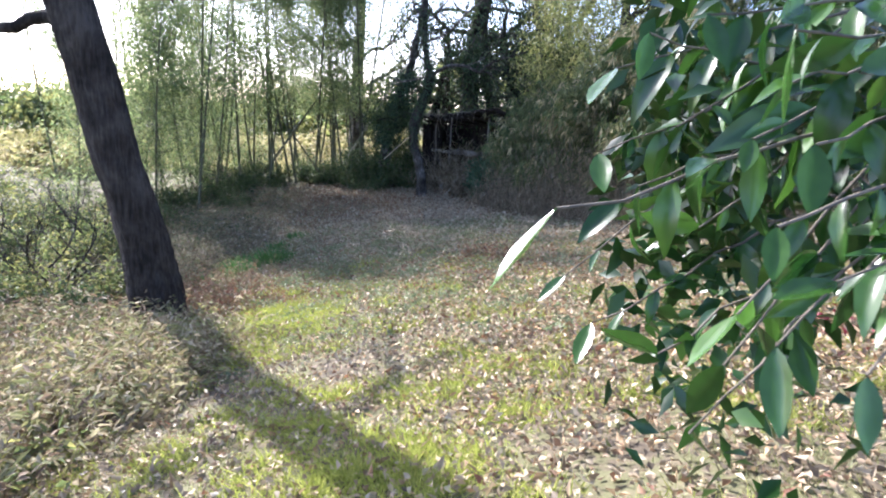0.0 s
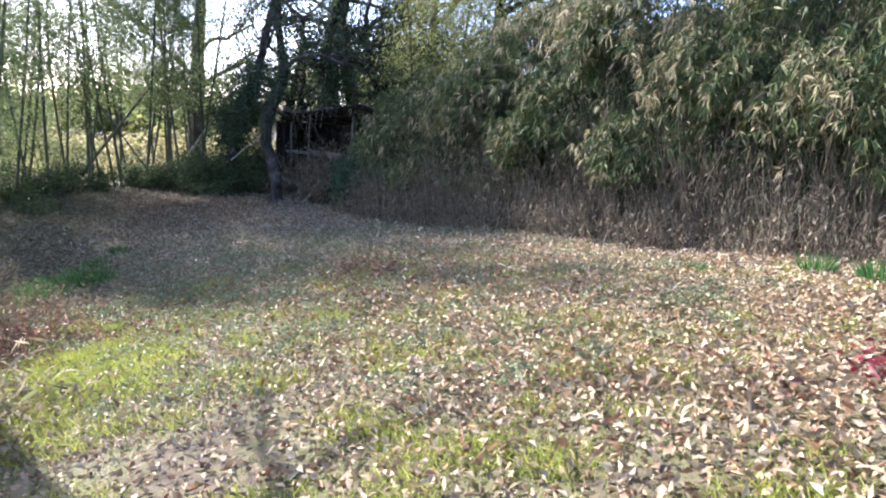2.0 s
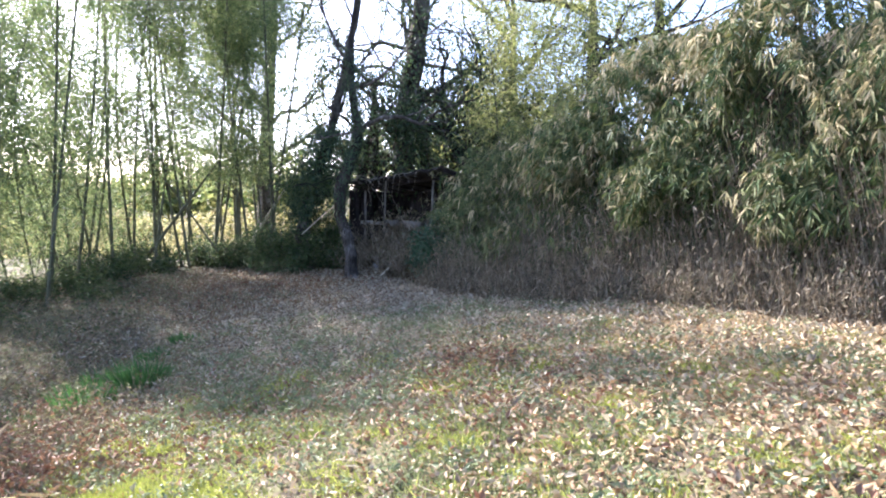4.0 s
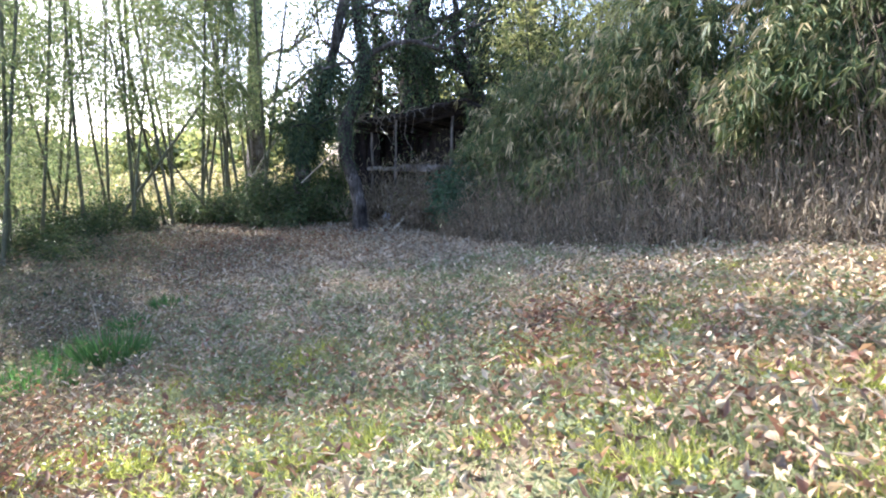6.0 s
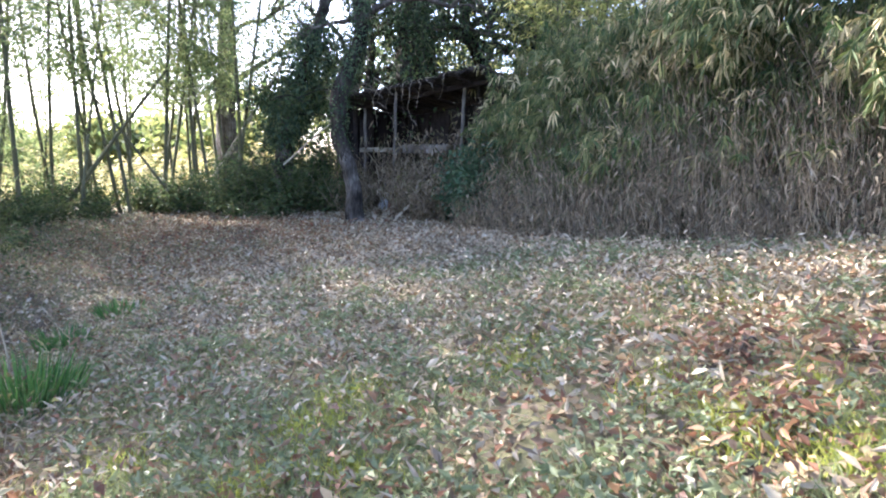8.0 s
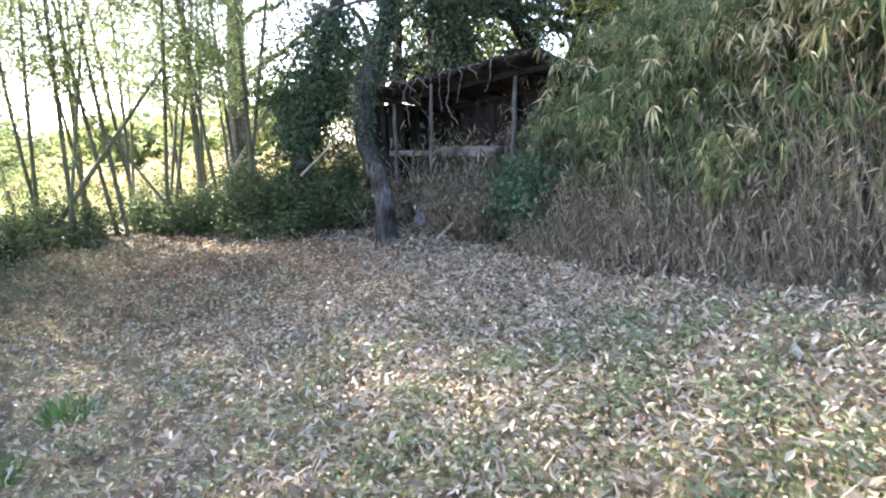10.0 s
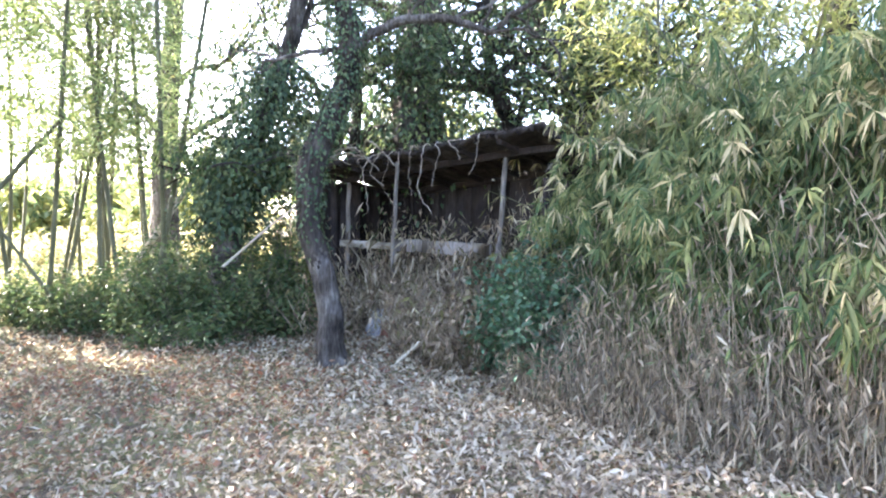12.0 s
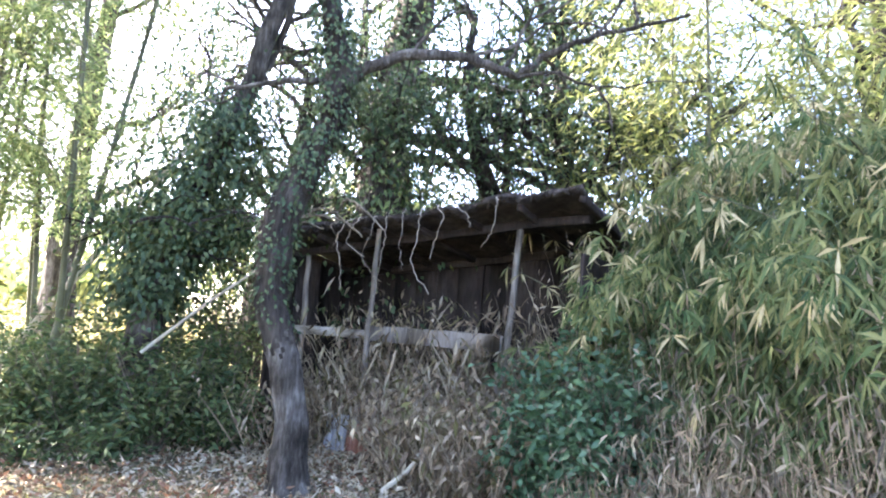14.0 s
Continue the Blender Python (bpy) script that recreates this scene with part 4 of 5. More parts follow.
for x, y, sx, sz, c in [(-1.6, 2.6, 0.9, 1.1, 1500), (-2.6, 3.0, 1.1, 1.0, 1700), (-3.4, 3.2, 1.0, 0.8, 1400), (-0.8, 3.6, 0.9, 1.6, 1500), (-1.1, 2.0, 0.7, 0.8, 900), (-2.0, 5.4, 1.2, 1.5, 1500),
                        (-0.5, 1.7, 0.6, 0.9, 900), (-4.2, 3.4, 0.9, 0.7, 1100), (-5.0, 3.0, 0.9, 0.8, 1100), (-5.8, 2.2, 1.0, 0.9, 1200), (-6.8, 1.4, 1.0, 0.9, 1200), (-4.6, 5.4, 1.1, 1.1, 1300), (-6.2, 4.6, 1.2, 1.2, 1300), (-7.6, 3.0, 1.2, 1.2, 1300), (-3.0, 6.6, 1.2, 1.3, 1300)]:
    shrub("shrub", "dark evergreen undergrowth below the ivy-covered trees", gpt(x, y), (sx, sx, sz), c, M_SHRUB_DARK, 0.09, 0.035, "undergrowth")
for x, y, sx, sz, c in [(-0.5, 1.6, 0.5, 0.95, 1500), (-1.1, 1.7, 0.7, 1.4, 2500), (-1.8, 2.1, 0.8, 1.45, 2700), (-2.6, 2.3, 0.75, 1.2, 2200), (-3.4, 2.7, 0.8, 1.0, 1900), (-5.9, 0.6, 0.7, 0.7, 1400), (-4.0, 3.2, 0.8, 0.9, 1700), (-5.6, 1.9, 0.8, 0.9, 1700), (-0.9, 2.5, 0.8, 1.9, 2600), (-0.5, 2.4, 0.5, 2.2, 2000), (-2.1, 3.0, 1.0, 1.6, 3000), (-1.5, 1.35, 0.4, 0.5, 700), (-2.2, 1.5, 0.4, 0.4, 600)]:
    shrub("shrub", "dense dark olive bush beside the shed", gpt(x, y), (sx, sx, sz), c, M_SHRUB_DARK, 0.1, 0.034, "bushes beside the shed", 44)
for x, y, sx, sz, c in [(-6.0, -0.4, 1.0, 0.6, 1300), (-5.6, 0.8, 0.9, 0.5, 1100), (-6.6, -1.6, 1.1, 0.7, 1300), (-7.4, -2.6, 1.2, 0.8, 1400), (-5.2, -1.4, 0.7, 0.35, 700), (-6.4, -3.8, 1.1, 0.6, 1200),
                        (-7.6, -5.0, 1.3, 0.9, 1500), (-6.2, -6.2, 1.1, 0.6, 1200), (-7.8, -7.8, 1.5, 1.2, 1700), (-5.0, 1.9, 0.7, 0.4, 700), (-9.0, -4.0, 1.5, 1.5, 1800)]:
    shrub("shrub", "low dark bamboo grass bordering the clearing", gpt(x, y), (sx, sx, sz), c, M_SHRUB_DARK, 0.16, 0.022, "border undergrowth")
for x, y, sx, sz, c in [(-5.6, -10.0, 1.2, 1.3, 1600), (-7.4, -9.6, 1.8, 2.6, 2600), (-6.0, -7.6, 1.2, 1.6, 1500), (-9.6, -7.0, 2.4, 3.4, 3200), (-4.6, -9.4, 0.8, 0.7, 900), (-8.2, -5.6, 1.6, 2.4, 2200), (-11, -9.5, 2.4, 3.2, 2800)]:
    shrub("shrub", "bushy shrub with green and brown leaves beyond the leaning tree", gpt(x, y), (sx, sx, sz), c, M_FAR_LEAF, 0.08, 0.04, "border shrubs")
for x, y, sx, sz, c in [(-4.5, -10.5, 0.6, 0.4, 900), (-5.5, -11.0, 0.8, 0.5, 1200), (-6.6, -11.4, 0.8, 0.5, 1200)]:
    shrub("shrub", "low dark evergreen shrub behind the leaning tree", gpt(x, y), (sx, sx, sz), c, M_SHRUB_DARK, 0.08, 0.035, "low dark shrubs")
for x, y, s in [(1.72, -1.35, 0.5), (1.85, -1.8, 0.5), (1.62, -0.95, 0.45), (1.78, -1.6, 0.5)]:
    shrub("shrub", "blue-green broadleaf shrub at the foot of the thicket", gpt(x, y), (s, s, 1.5), 1900, M_TEAL, 0.075, 0.04, "foot shrubs")


for x, y, s, h in [(2.5, -1.0, 0.6, 1.7), (2.75, -0.5, 0.7, 1.9), (2.45, -1.5, 0.5, 1.5), (3.0, -1.3, 0.7, 2.0), (3.3, -0.4, 0.8, 2.0), (3.2, -1.35, 0.6, 2.9), (3.6, -0.8, 0.7, 3.0), (2.7, -1.95, 0.5, 2.4)]:
    shrub("shrub", "tall dark evergreen shrub between shed and thicket", gpt(x, y), (s, s, h), 1900, M_SHRUB_DARK, 0.09, 0.035, "shrubs behind the shed", 34)
for x, y, h in [(-6.4, -8.9, 2.2), (-5.4, -9.6, 1.6), (-6.3, -6.9, 2.2)]:
    ob = thing("bare_shrub", gpt(x, y, -0.05), "leafless twiggy shrub beyond the leaning tree", "shrub", "bare shrubs")
    for _ in range(4):
        tubes, tp = limb_tree((0, 0, 0), unit(np.array([*rng.normal(0, 0.7, 2), 1.0])), h * rng.uniform(0.5, 0.8), 0.028, 2, 0.05)
        branches(ob, tubes, M_BARK)


def grass_tuft(x, y, h, r, n):
    ob = thing("grass_tuft", gpt(x, y), "upright tuft of dark green grass blades", "grass tuft", "green tufts")
    a, q = rng.uniform(0, 6.28, n), r * np.sqrt(rng.random(n))
    P = np.stack([q * np.cos(a), q * np.sin(a), np.full(n, -0.02)], 1)
    D = unit(np.stack([np.cos(a) * q / r * 0.5, np.sin(a) * q / r * 0.5, np.ones(n)], 1) + rng.normal(0, 0.1, (n, 3)))
    part("tuft", *leaves(P, D, rand_dirs(n, -0.2, 0.2), h * rng.uniform(0.6, 1.1, n), 0.014, 0.25, rng.uniform(0.0, 0.25, n)), M_TUFT, ob)
    return ob


for x, y, h, r, n in [(-2.45, -7.3, 0.45, 0.26, 300), (-2.95, -7.8, 0.42, 0.3, 300), (-2.82, -5.6, 0.28, 0.2, 160), (-2.62, -4.65, 0.22, 0.2, 140), (-3.3, -8.6, 0.35, 0.22, 200), (-3.2, -6.6, 0.3, 0.2, 160),
                      (5.9, -12.0, 0.3, 0.14, 110), (5.95, -12.8, 0.34, 0.18, 140), (4.9, -11.4, 0.2, 0.12, 70)]:
    grass_tuft(x, y, h, r, n)
pole("stake", "thin pale stake standing in the ditch", gpt(-2.66, -7.15, -0.1), gpt(-2.66, -7.18, 0.72), 0.009, M_STALK)


def weeds(name, label, P, mat, h, leafy=5, stem=M_STALK, leaf=(0.07, 0.022), lean=0.4, hang=(-0.5, 0.7)):
    ob = thing(name, (0, 0, 0), label, "weeds", kind="stuff")
    n = len(P)
    B = np.stack([P[:, 0], P[:, 1], ground_z(P[:, 0], P[:, 1]) - 0.02], 1)
    D = unit(rand_dirs(n, lean, 1))
    ln = h * rng.uniform(0.4, 1.2, n)
    part("stem_layer", *leaves(B, D, rand_dirs(n, -0.2, 0.2), ln, 0.008, 0.3, 0.1, True), stem, ob)
    k = np.repeat(np.arange(n), leafy)
    m = len(k)
    Q = B[k] + D[k] * (ln[k] * rng.uniform(0.2, 1, m))[:, None] + rng.normal(0, 0.03, (m, 3))
    part("foliage", *leaves(Q, rand_dirs(m, *hang), rand_dirs(m, 0, 1), leaf[0] * rng.uniform(0.4, 1.4, m), leaf[1] * rng.uniform(0.4, 1.4, m), 0.3, rng.uniform(-0.2, 0.6, m), h < 0.5), mat, ob)
    return ob


weeds("brown_weeds", "withered reddish brown weeds along the ditch", field_points(2600, -5.5, -1.8, -15, -4, lambda x, y: bell(x, y, -3.1, -9.6, 0.9, 2.4) + 0.5 * bell(x, y, -3.8, -13, 1.5, 1.5)), M_WEED, 0.38)
weeds("red_weeds", "rust-coloured withered ferns beside the ditch", field_points(700, -5, -1.6, -13, -7, lambda x, y: bell(x, y, -3.3, -10.0, 0.7, 1.2) + bell(x, y, -2.25, -10.9, 0.45, 0.7)), M_LITTER_RED, 0.42, 8)
weeds("verge_weeds", "dry grass and green weeds on the shaded verge", field_points(5500, -7, -0.6, -20, -11, lambda x, y: np.clip((-1.35 - x - 0.2 * (y + 15.5)) / 0.6, 0, 1)), M_WEED, 0.55, 8, leaf=(0.12, 0.032))
weeds("tan_weeds", "tall tan dry weeds in front of the leaning tree", field_points(2400, -4.5, -1.0, -17.5, -12.2, lambda x, y: bell(x, y, -2.15, -14.2, 0.7, 1.5)), M_WEED_TAN, 0.5, 7, leaf=(0.12, 0.026))
weeds("green_weeds", "low green weeds on the shaded verge", field_points(3000, -6.5, -0.6, -20, -11, lambda x, y: np.clip((-1.3 - x - 0.2 * (y + 15.5)) / 0.6, 0, 1)), M_FAR_LEAF, 0.34, leaf=(0.11, 0.04))
SHED_A, SHED_DIR, SHED_BACK = np.array([0.12, 1.5]), np.array([0.62, -0.78]), np.array([0.78, 0.62])
SP = SHED_A + rng.uniform(0.0, 2.7, (5000, 1)) * SHED_DIR + rng.uniform(-0.6, 0.5, (5000, 1)) * SHED_BACK
SP = SP[~((SP @ SHED_DIR - SHED_A @ SHED_DIR < 1.3) & (SP @ SHED_BACK - SHED_A @ SHED_BACK < 0.09) & (rng.random(len(SP)) < 0.88))]
SP = SP[~((np.abs(SP[:, 0] - 0.62 - 0.22 * (SP[:, 1] - 1.2)) < 0.5) & (SP[:, 1] < 1.3) & (rng.random(len(SP)) < 0.97))]
weeds("shed_weeds", "dry stalks and withered leaves before the shed", SP, M_DRY_BROWN, 0.9, 7, leaf=(0.105, 0.03), lean=0.7, hang=(-1, -0.3))
SP = SHED_A + rng.uniform(0.1, 2.6, (800, 1)) * SHED_DIR + rng.uniform(0.25, 1.1, (800, 1)) * SHED_BACK
weeds("tall_dry_stalks", "tall withered stalks growing inside the shed", SP, M_DRY_BROWN, 1.55, 9, leaf=(0.14, 0.028), lean=0.8, hang=(-1, -0.3))
SP = np.stack([rng.uniform(-9, -3.6, 5200), rng.uniform(-13, 1, 5200)], 1)
weeds("slope_weeds", "withered brown weeds on the slope beyond the ditch", SP, M_WEED, 0.3)
SP = np.stack([rng.uniform(-9, -3.8, 1500), rng.uniform(-13, 1, 1500)], 1)
weeds("slope_greens", "green weeds on the slope beyond the ditch", SP, M_SHRUB_DARK, 0.4)
for x, y in [(1.3, -9.05), (1.05, -9.7), (1.75, -9.35)]:
    shrub("withered_fern", "flattened rust-brown withered fern on the leaves", gpt(x, y), (0.26, 0.26, 0.1), 130, M_LITTER_RED, 0.08, 0.028, "withered ferns", 12)
for x, y in [(3.6, -15.3), (3.85, -15.0), (3.95, -15.6)]:
    shrub("red_plant", "low crimson-leaved plant among fallen leaves", gpt(x, y), (0.22, 0.22, 0.12), 90, M_RED, 0.06, 0.03, "red plants", 8)

# ---- shed ----
SA, SB = np.array([0.12, 1.5, 0.0]), np.array([2.05, -0.92, 0.0])   # front line, seen from the clearing
along = unit((SB - SA)[None])[0]
back = np.array([-along[1], along[0], 0.0])
yaw = math.atan2(along[1], along[0])
shed = thing("shed", (float(SA[0]), float(SA[1]), 0.0), "small open-fronted old wooden shed with a sagging bark roof", "shed")
shed.rotation_euler = (0, 0, yaw)     # x along the front, y to the back
W, DP = float(np.linalg.norm(SB - SA)), 1.5


def slab(xs, ys, zf, thick):
    X, Y = np.meshgrid(xs, ys, indexing="ij")
    Zt = zf(X, Y)
    n1, n2 = X.shape
    top = np.stack([X, Y, Zt], -1).reshape(-1, 3)
    bot = top - np.array([0, 0, 1.0]) * np.reshape(thick(X, Y), (-1, 1))
    i, j = np.meshgrid(np.arange(n1 - 1), np.arange(n2 - 1), indexing="ij")
    q = np.stack([i * n2 + j, (i + 1) * n2 + j, (i + 1) * n2 + j + 1, i * n2 + j + 1], -1).reshape(-1, 4)
    N = n1 * n2
    rim = [(k, k + n2) for k in range(0, (n1 - 1) * n2, n2)] + [(k + n2 - 1 + n2, k + n2 - 1) for k in range(0, (n1 - 1) * n2, n2)]
    rim += [(k + 1, k) for k in range(n2 - 1)] + [((n1 - 1) * n2 + k, (n1 - 1) * n2 + k + 1) for k in range(n2 - 1)]
    sidef = np.array([(b, a, a + N, b + N) for a, b in rim])
    return np.concatenate([top, bot]), np.concatenate([q, q[:, ::-1] + N, sidef])


rough_edge = lambda X: 0.05 * np.sin(5 * X) + 0.04 * np.sin(13 * X + 1) + 0.02 * np.sin(31 * X)
xs, ys = np.linspace(-0.55, W - 0.1, 60), np.linspace(-0.04, DP, 14)
RZ = lambda X, Y: 2.33 + 0.1 * np.minimum(X, 2.7) - 0.05 * np.sin(1.05 * np.clip(X, 0, 3.0)) * (X < 2.99) - 0.16 * Y + 0.02 * np.sin(9 * X + 7 * Y)
V, Fc = slab(xs, ys, RZ, lambda X, Y: 0.03 + 0.02 * np.sin(11 * X + 3) ** 2 + 0 * Y)
front = np.abs(V[:, 1] + 0.04) < 1e-6
V[front, 1] += rough_edge(V[front, 0]) * 0.8
V += rng.normal(0, 0.004, V.shape)
part("roof", V, Fc, M_THATCH, shed, "bark and debris roof with a ragged edge")
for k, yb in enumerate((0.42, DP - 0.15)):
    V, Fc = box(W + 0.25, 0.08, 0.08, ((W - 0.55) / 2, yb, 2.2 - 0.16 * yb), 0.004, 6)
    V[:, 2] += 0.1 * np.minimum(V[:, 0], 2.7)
    part("beam", V, Fc, M_WOOD_SHADED, shed)
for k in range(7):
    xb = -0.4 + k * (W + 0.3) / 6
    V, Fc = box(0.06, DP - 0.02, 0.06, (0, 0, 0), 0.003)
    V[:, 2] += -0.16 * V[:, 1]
    part("rafter", V + np.array([xb, DP / 2 + 0.03, 2.21 + 0.1 * xb - 0.16 * (DP / 2)]), Fc, M_WOOD_SHADED, shed)
for x, y, r, top, lean in [(-0.3, 0.42, 0.035, 2.08, 0.0), (0.86, 0.14, 0.03, 2.3, 0.1), (2.28, 0.42, 0.036, 2.42, 0.22), (0.0, DP - 0.1, 0.05, 2.0, 0), (W, DP - 0.1, 0.05, 2.1, 0)]:
    line = smooth_line([(x - lean, y, -0.25), (x - lean * 0.4, y, 1.2), (x, y, top)], 12, 0.006)
    part("post", *tube(line, np.linspace(r, r * 0.85, 12), 8, 0.05), M_POST if y < 1 else M_WOOD_SHADED, shed, smooth=True)
part("rail", *box(1.25, 0.035, 0.085, (0.4, 0.22, 1.25), 0.003, 5), M_WOOD, shed, "pale weathered rail")
part("rail", *box(1.5, 0.03, 0.15, (1.5, 0.2, 1.27), 0.004, 5), M_POST, shed, "grey weathered board")
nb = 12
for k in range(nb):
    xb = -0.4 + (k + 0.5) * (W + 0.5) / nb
    part("wall_board", *box((W + 0.5) / nb + 0.012, 0.025, 2.2, (xb, DP - 0.1 + 0.01 * rng.normal(), float(RZ(xb, DP - 0.1)) - 1.16), 0.004), M_WOOD_SHADED, shed)
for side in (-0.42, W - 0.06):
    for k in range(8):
        part("side_board", *box(0.025, DP / 8 + 0.01, 2.1, (side + 0.006 * rng.normal(), (k + 0.5) * DP / 8, 1.0), 0.004), M_WOOD_SHADED, shed)
for k in range(12):
    xb = 0.1 + 1.9 * rng.random()
    h = rng.uniform(0.7, 1.25)
    part("stick", *tube(smooth_line([(xb, 0.12, -0.1), (xb + rng.normal(0, 0.05), 0.1, h / 2), (xb + rng.normal(0, 0.1), 0.08, h)], 8), 0.012, 5), M_STALK, shed)

# corrugated sheets at the foot of the shed
def iron_sheet(at, width, height, turn, mat, label):
    n = 60
    x = np.linspace(0, width, n)
    prof = 0.011 * np.sin(x / 0.065 * 2 * np.pi)
    V = np.concatenate([np.stack([x, prof + o, np.full(n, z)], 1) for o, z in ((0, 0), (0.02, height), (0.004, 0), (0.024, height))])
    k = np.arange(n - 1)
    Fc = np.concatenate([np.stack([k, k + 1, k + n + 1, k + n], 1), np.stack([k + 2 * n, k + 3 * n, k + 3 * n + 1, k + 2 * n + 1], 1)])
    ob = new("iron_sheet", fast_mesh("iron_sheet", V, Fc, mat, True))
    ob.location, ob.rotation_euler = at, (radians(-6), 0, turn)
    return tagged(ob, label, "metal sheet", "iron sheets")


iron_sheet(gpt(0.44, 1.22, -0.03), 0.26, 0.42, yaw, M_IRON, "grey corrugated iron sheet propped by the shed")
iron_sheet(gpt(0.61, 1.0, -0.03), 0.6, 0.34, yaw, M_RUST, "rusty corrugated iron sheet propped by the shed")
pole("fallen_stick", "grey broken branch lying against the shed weeds", gpt(0.62, -0.4, 0.05), gpt(1.0, -0.35, 0.62), 0.022, M_CULM_DRY)


def vine(points, r=0.008, mat=M_VINE):
    line = smooth_line(points, 26, 0.007)
    V, Fc = tube(line - line[0], np.linspace(r, r * 0.6, 26), 5)
    ob = new("vine", fast_mesh("vine", V, Fc, mat, True))
    ob.location = line[0]
    return tagged(ob, "bare pale vine hanging from the shed roof", "vine", "vines on the shed roof")


def on_front(x, y, z):
    return SA + along * x + back * y + np.array([0, 0, z])


n = 420
fx = rng.uniform(-0.55, W - 0.1, n)
P = np.stack([fx, -0.05 + rng.normal(0, 0.05, n), 2.325 + 0.1 * fx - rng.uniform(0.0, 0.05, n)], 1)
V, Fc = leaves(P, unit(np.array([0, -0.15, -1.0]) + rng.normal(0, 0.5, (n, 3))), rand_dirs(n), rng.uniform(0.03, 0.11, n), 0.012, 0.2, 0.1)
tagged(part("eave_fringe", V, Fc, M_FRINGE, shed, "ragged dark fringe of roots and debris"), kind="stuff")
for x, drop in [(1.15, 0.9), (0.7, 0.75), (1.55, 0.85), (0.85, 0.45), (1.02, 0.7), (1.35, 0.62), (1.72, 0.55), (0.55, 0.35), (2.3, 0.5), (2.0, 0.3)]:
    z = 2.35 + 0.1 * x
    vine([on_front(x - 0.1, 0.05, z - 0.04), on_front(x, -0.16, z - 0.08), on_front(x + rng.normal(0.05, 0.05), -0.24, z - drop * 0.35), on_front(x + rng.normal(-0.03, 0.06), -0.2, z - drop * 0.7), on_front(x + rng.normal(0.05, 0.08), -0.18, z - drop)], rng.uniform(0.004, 0.008))
for k in range(20):
    x0 = rng.uniform(-2.0, 0.5)
    vine([on_front(x0, -0.2 + rng.normal(0, 0.1), 2.32), on_front(x0 + 0.4, -0.35, 2.38 + rng.normal(0, 0.08)), on_front(x0 + 0.9, -0.4, 2.3 + rng.normal(0, 0.12))], rng.uniform(0.006, 0.016), M_TWIG)
n = 1500
P = np.stack([rng.uniform(-0.5, W - 0.15, n), rng.uniform(0.15, DP, n), np.zeros(n)], 1)
P[:, 2] = RZ(P[:, 0], P[:, 1]) + 0.01 + rng.exponential(0.02, n)
V, Fc = leaves(P, rand_dirs(n, -0.1, 0.4), unit(np.array([0, 0, 1.0]) + rng.normal(0, 0.4, (n, 3))), 0.1 * rng.uniform(0.5, 1.3, n), 0.03, 0.25, 0.1)
V = SA + V[:, :1] * along + V[:, 1:2] * back + V[:, 2:] * np.array([0, 0, 1.0])
tagged(new("roof_litter", fast_mesh("roof_litter", V, Fc, M_DRY_BROWN)), "fallen leaves and twigs lying on the shed roof", "leaf litter", kind="stuff")

# ---- glossy-leaved branch beside the path ----
def ovate_leaf(name, length, width, curl):
    st = [0.0, 0.12, 0.3, 0.5, 0.7, 0.87, 1.0]
    wd = [0.02, 0.55, 0.92, 1.0, 0.78, 0.36, 0.0]
    V, Fc = [], []
    for s, q in zip(st, wd):
        z = -curl * s * s * length
        for e in (-1, -0.5, 0, 0.5, 1):
            V.append((s * length, e * q * width / 2, z + 0.16 * width * abs(e) * q + 0.02 * width * math.sin(9 * s + 3 * e)))
    for a in range(6):
        for b in range(4):
            Fc.append((a * 5 + b, a * 5 + 5 + b, a * 5 + 6 + b, a * 5 + 1 + b))
    return fast_mesh(name, V, Fc, M_GLOSSY, True)


LEAF = [ovate_leaf("leaf", 0.118 * s, 0.045 * s, c) for s, c in ((1.0, 0.25), (1.2, 0.45), (0.8, 0.15), (1.1, -0.1))]
bush = thing("glossy_bush", gpt(3.0, -17.9), "broadleaf evergreen bush with large glossy dark green leaves", "bush")
bo = np.array(bush.location)
part("trunk", *tube(smooth_line([(0, 0, -0.1), (0.05, 0, 0.8), (-0.1, 0.05, 1.6), (0.05, 0.1, 2.4)], 16), np.linspace(0.07, 0.03, 16), 8, 0.05), M_BARK, bush, smooth=True)
TIPS = [
    (1.13, -19.2, 2.49),
    (1.27, -18.46, 2.23),
    (1.31, -18.59, 2.16),
    (1.4, -18.77, 2.16),
    (1.4, -18.97, 2.1),
    (1.33, -18.43, 2.51),
    (1.37, -18.64, 2.46),
    (1.33, -18.53, 2.69),
    (1.34, -18.74, 2.74),
    (1.38, -18.91, 2.75),
    (1.43, -19.09, 2.71),
    (1.35, -19.28, 2.49),
    (1.5, -19.14, 2.4),
    (1.5, -19.23, 2.31),
    (1.47, -18.93, 2.29),
    (1.45, -18.95, 2.21),
    (1.4, -18.75, 2.58),
    (1.44, -18.98, 2.57),
    (1.47, -19.1, 2.57),
    (1.48, -18.99, 2.65),
    (1.5, -19.12, 2.66),
    (1.48, -19.05, 2.28),
    (1.48, -18.69, 2.39)]
count = 0
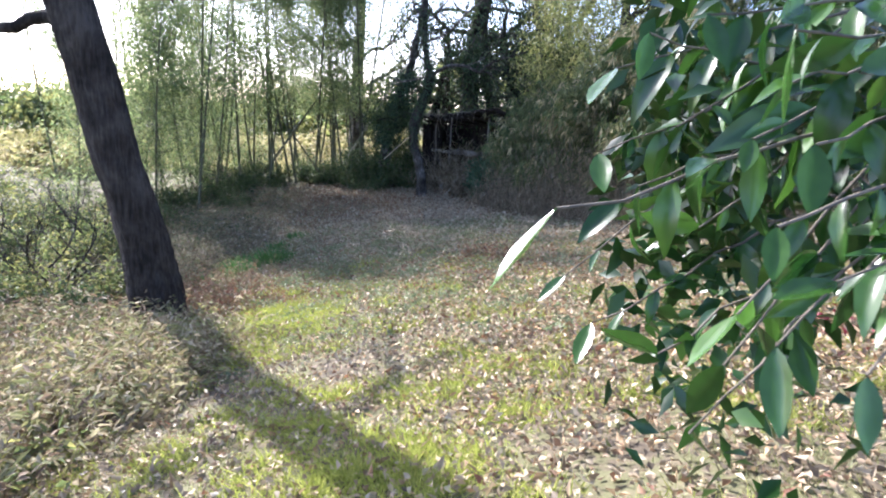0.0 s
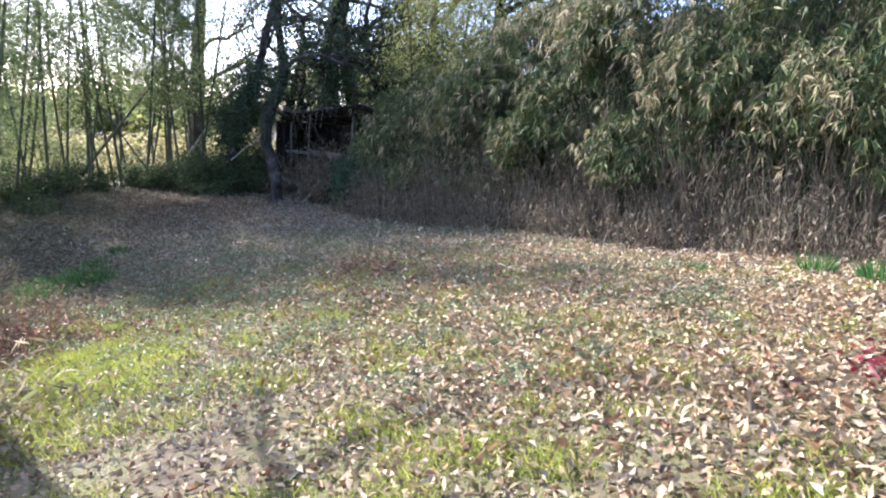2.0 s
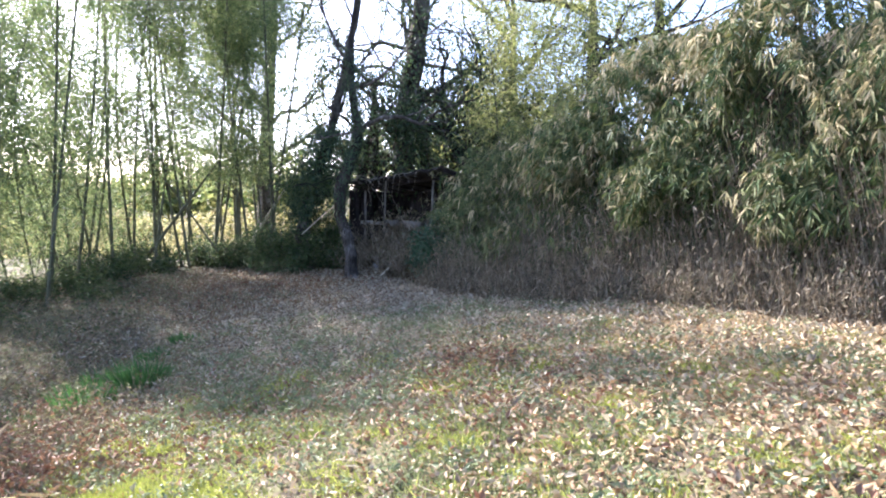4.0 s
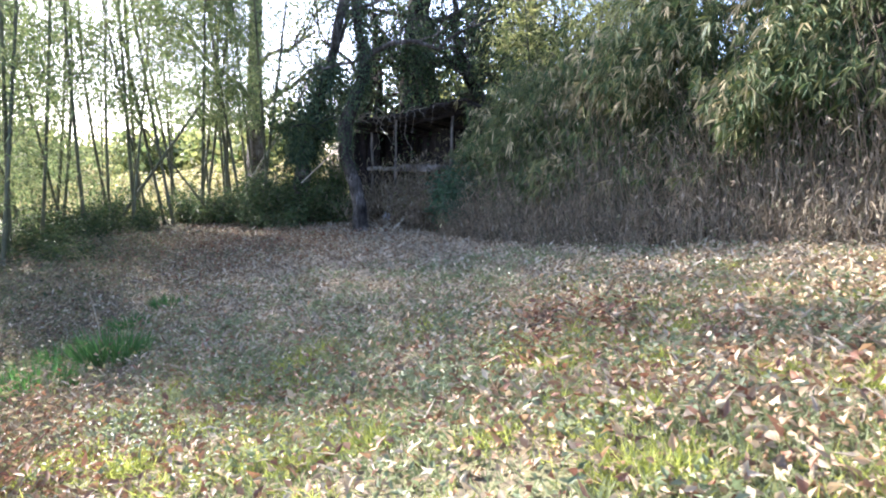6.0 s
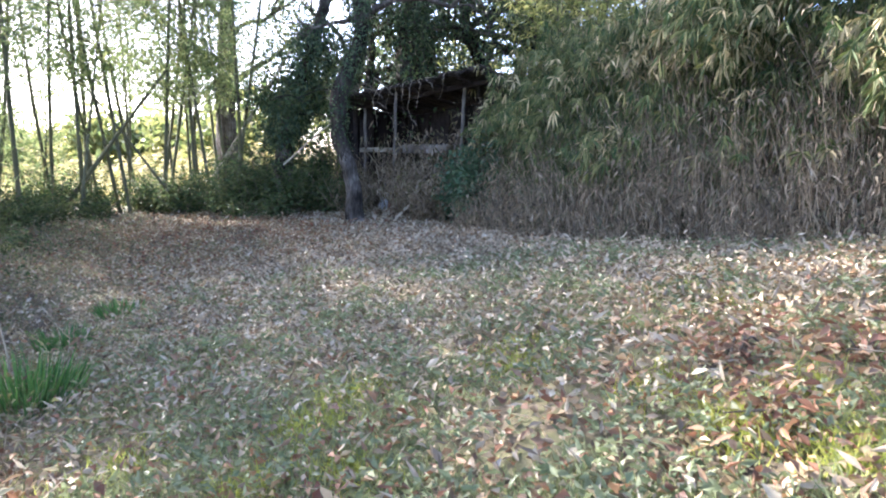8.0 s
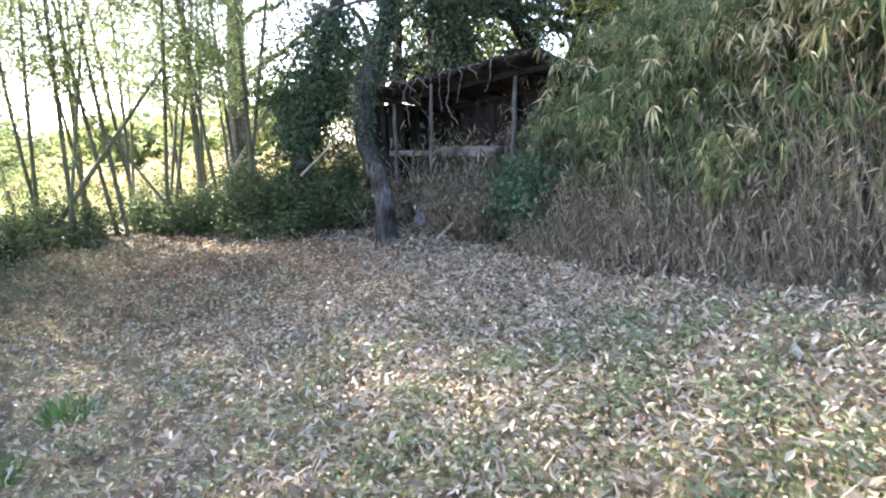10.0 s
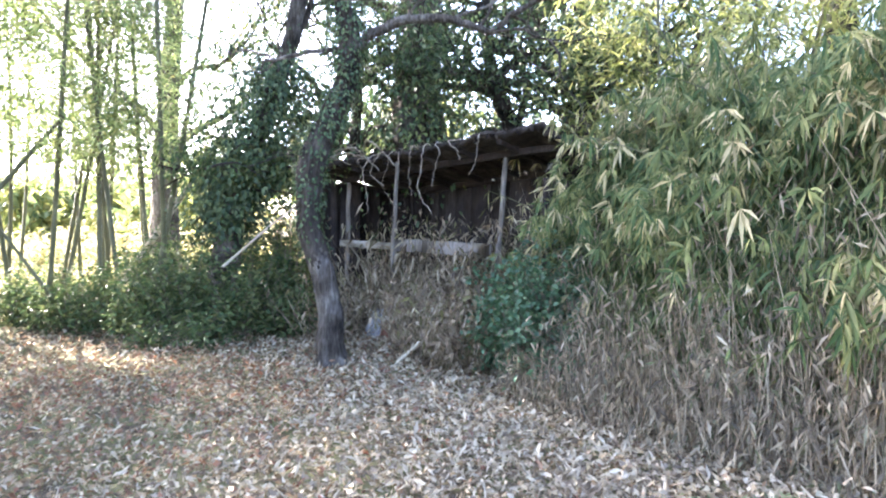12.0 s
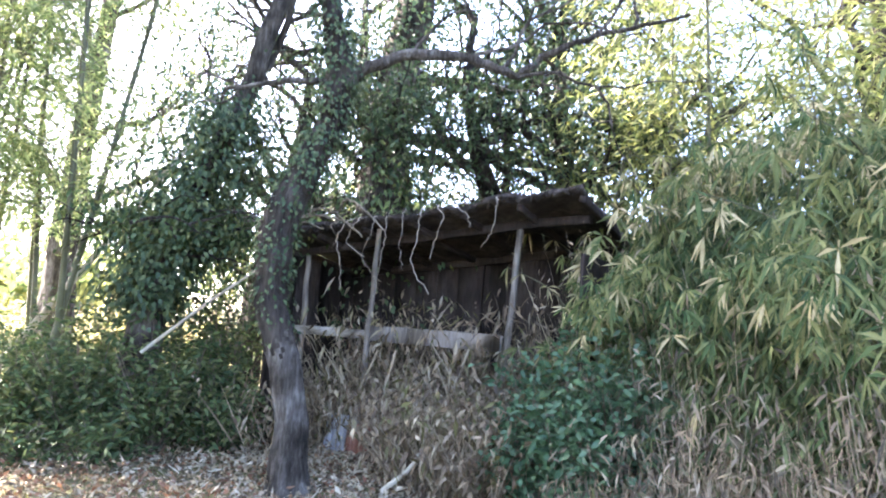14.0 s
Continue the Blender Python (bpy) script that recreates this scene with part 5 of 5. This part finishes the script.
for tip in TIPS:
    tip = np.array(tip)
    start = bo + np.array([-0.05, 0.05, rng.uniform(0.9, 1.9)])
    mid = start * 0.45 + tip * 0.55 + np.array([0, 0, 0.12])
    line = smooth_line([start, mid, tip], 20, 0.005)
    part("twig", *tube(line - bo, np.linspace(0.007, 0.002, 20), 5), M_TWIG, bush, smooth=True)
    for s in np.concatenate([[0.5, 0.6], np.linspace(0.68, 1.0, 10)]):
        i = min(19, int(s * 19))
        d = unit((line[i] - line[i - 1])[None])[0]
        d = unit((d * 0.6 + rng.normal(0, 0.55, 3) + np.array([0, 0, -0.75]))[None])[0]
        up = Vector(unit((np.array([-0.3, -0.3, 1.0]) + rng.normal(0, 0.6, 3))[None])[0])
        xax = Vector(d)
        yax = up.cross(xax).normalized()
        zax = xax.cross(yax)
        lf = new("leaf", LEAF[count % 4])
        lf.parent = bush
        sc = rng.choice([0.55, 0.7, 0.85, 1.0, 1.15])
        lf.matrix_local = Matrix.Translation(Vector(line[i] - bo)) @ Matrix((xax, yax, zax)).transposed().to_4x4() @ Matrix.Scale(sc, 4)
        count += 1
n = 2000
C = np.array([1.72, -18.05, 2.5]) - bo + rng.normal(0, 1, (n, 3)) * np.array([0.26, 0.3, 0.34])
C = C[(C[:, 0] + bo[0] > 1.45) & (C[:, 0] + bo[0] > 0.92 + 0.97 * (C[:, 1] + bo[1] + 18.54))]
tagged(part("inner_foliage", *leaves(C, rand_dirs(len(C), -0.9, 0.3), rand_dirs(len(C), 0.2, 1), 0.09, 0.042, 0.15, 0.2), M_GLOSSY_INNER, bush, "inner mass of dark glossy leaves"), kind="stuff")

# ---- sunlit scrub beyond the grove ----
for x, y, sx, sz, c in [(-13, 8, 2.2, 1.6, 1500), (-11, 10.5, 2.2, 1.3, 900), (-8.6, 11, 2.0, 1.1, 800), (-6.8, 10.5, 2.0, 1.4, 900), (-5.2, 10.6, 1.8, 1.2, 800), (-3.6, 11.2, 2.0, 1.5, 900),
                        (-14.5, 5, 2.2, 1.5, 1500), (-12.5, 3.4, 1.6, 1.2, 1100), (-15.5, 1, 2.4, 1.8, 1500), (-1.4, 10, 2, 2, 1400), (-10.5, 14, 2.6, 1.8, 900), (-6.2, 15, 2.6, 1.8, 900), (-15, 11, 2.6, 2.4, 1500)]:
    shrub("scrub", "sunlit yellow-green scrub beyond the bamboo grove", gpt(x, y), (sx, sx, sz), c, M_SCRUB, 0.3, 0.09, "sunlit scrub")

# ---- far trees beyond the grove ----
def far_tree(x, y, h, spread, mat, count):
    ob = thing("far_tree", (x, y, float(ground_z(x, y)) - 0.2), "sunlit tree far beyond the bamboo grove", "tree", "far trees")
    part("trunk", *tube(smooth_line([(0, 0, 0), (0.2, 0, h * 0.4), (0, 0.2, h * 0.8)], 10), np.linspace(h * 0.025, 0.05, 10), 7), M_BARK, ob, smooth=True)
    c = rand_dirs(26, -0.5, 1) * rng.uniform(0.3, 1, (26, 1)) * np.array([spread, spread, h * 0.42]) + np.array([0, 0, h * 0.55])
    part("crown", *leaf_puff(c, count // 26, spread * 0.22, 0.5, 0.26), mat, ob)
    return ob


for k in range(44):
    a = radians(rng.uniform(-62, 40) if k % 2 else rng.uniform(-52, -8))
    d = rng.uniform(22, 55)
    far_tree(d * math.sin(a), -4 + d * math.cos(a), rng.uniform(2.6, 4.2) if a < -0.1 else rng.uniform(5, 9), rng.uniform(1.6, 3), M_FAR_LEAF if k % 3 else M_TREE_LEAF, 780)
n = 45000
P = np.stack([rng.uniform(-30, 6, n), rng.uniform(5.5, 30, n)], 1)
scatter_grass("meadow_grass", "sunlit yellow-green meadow beyond the bamboo", P, M_SCRUB, 0.7, 0.05)
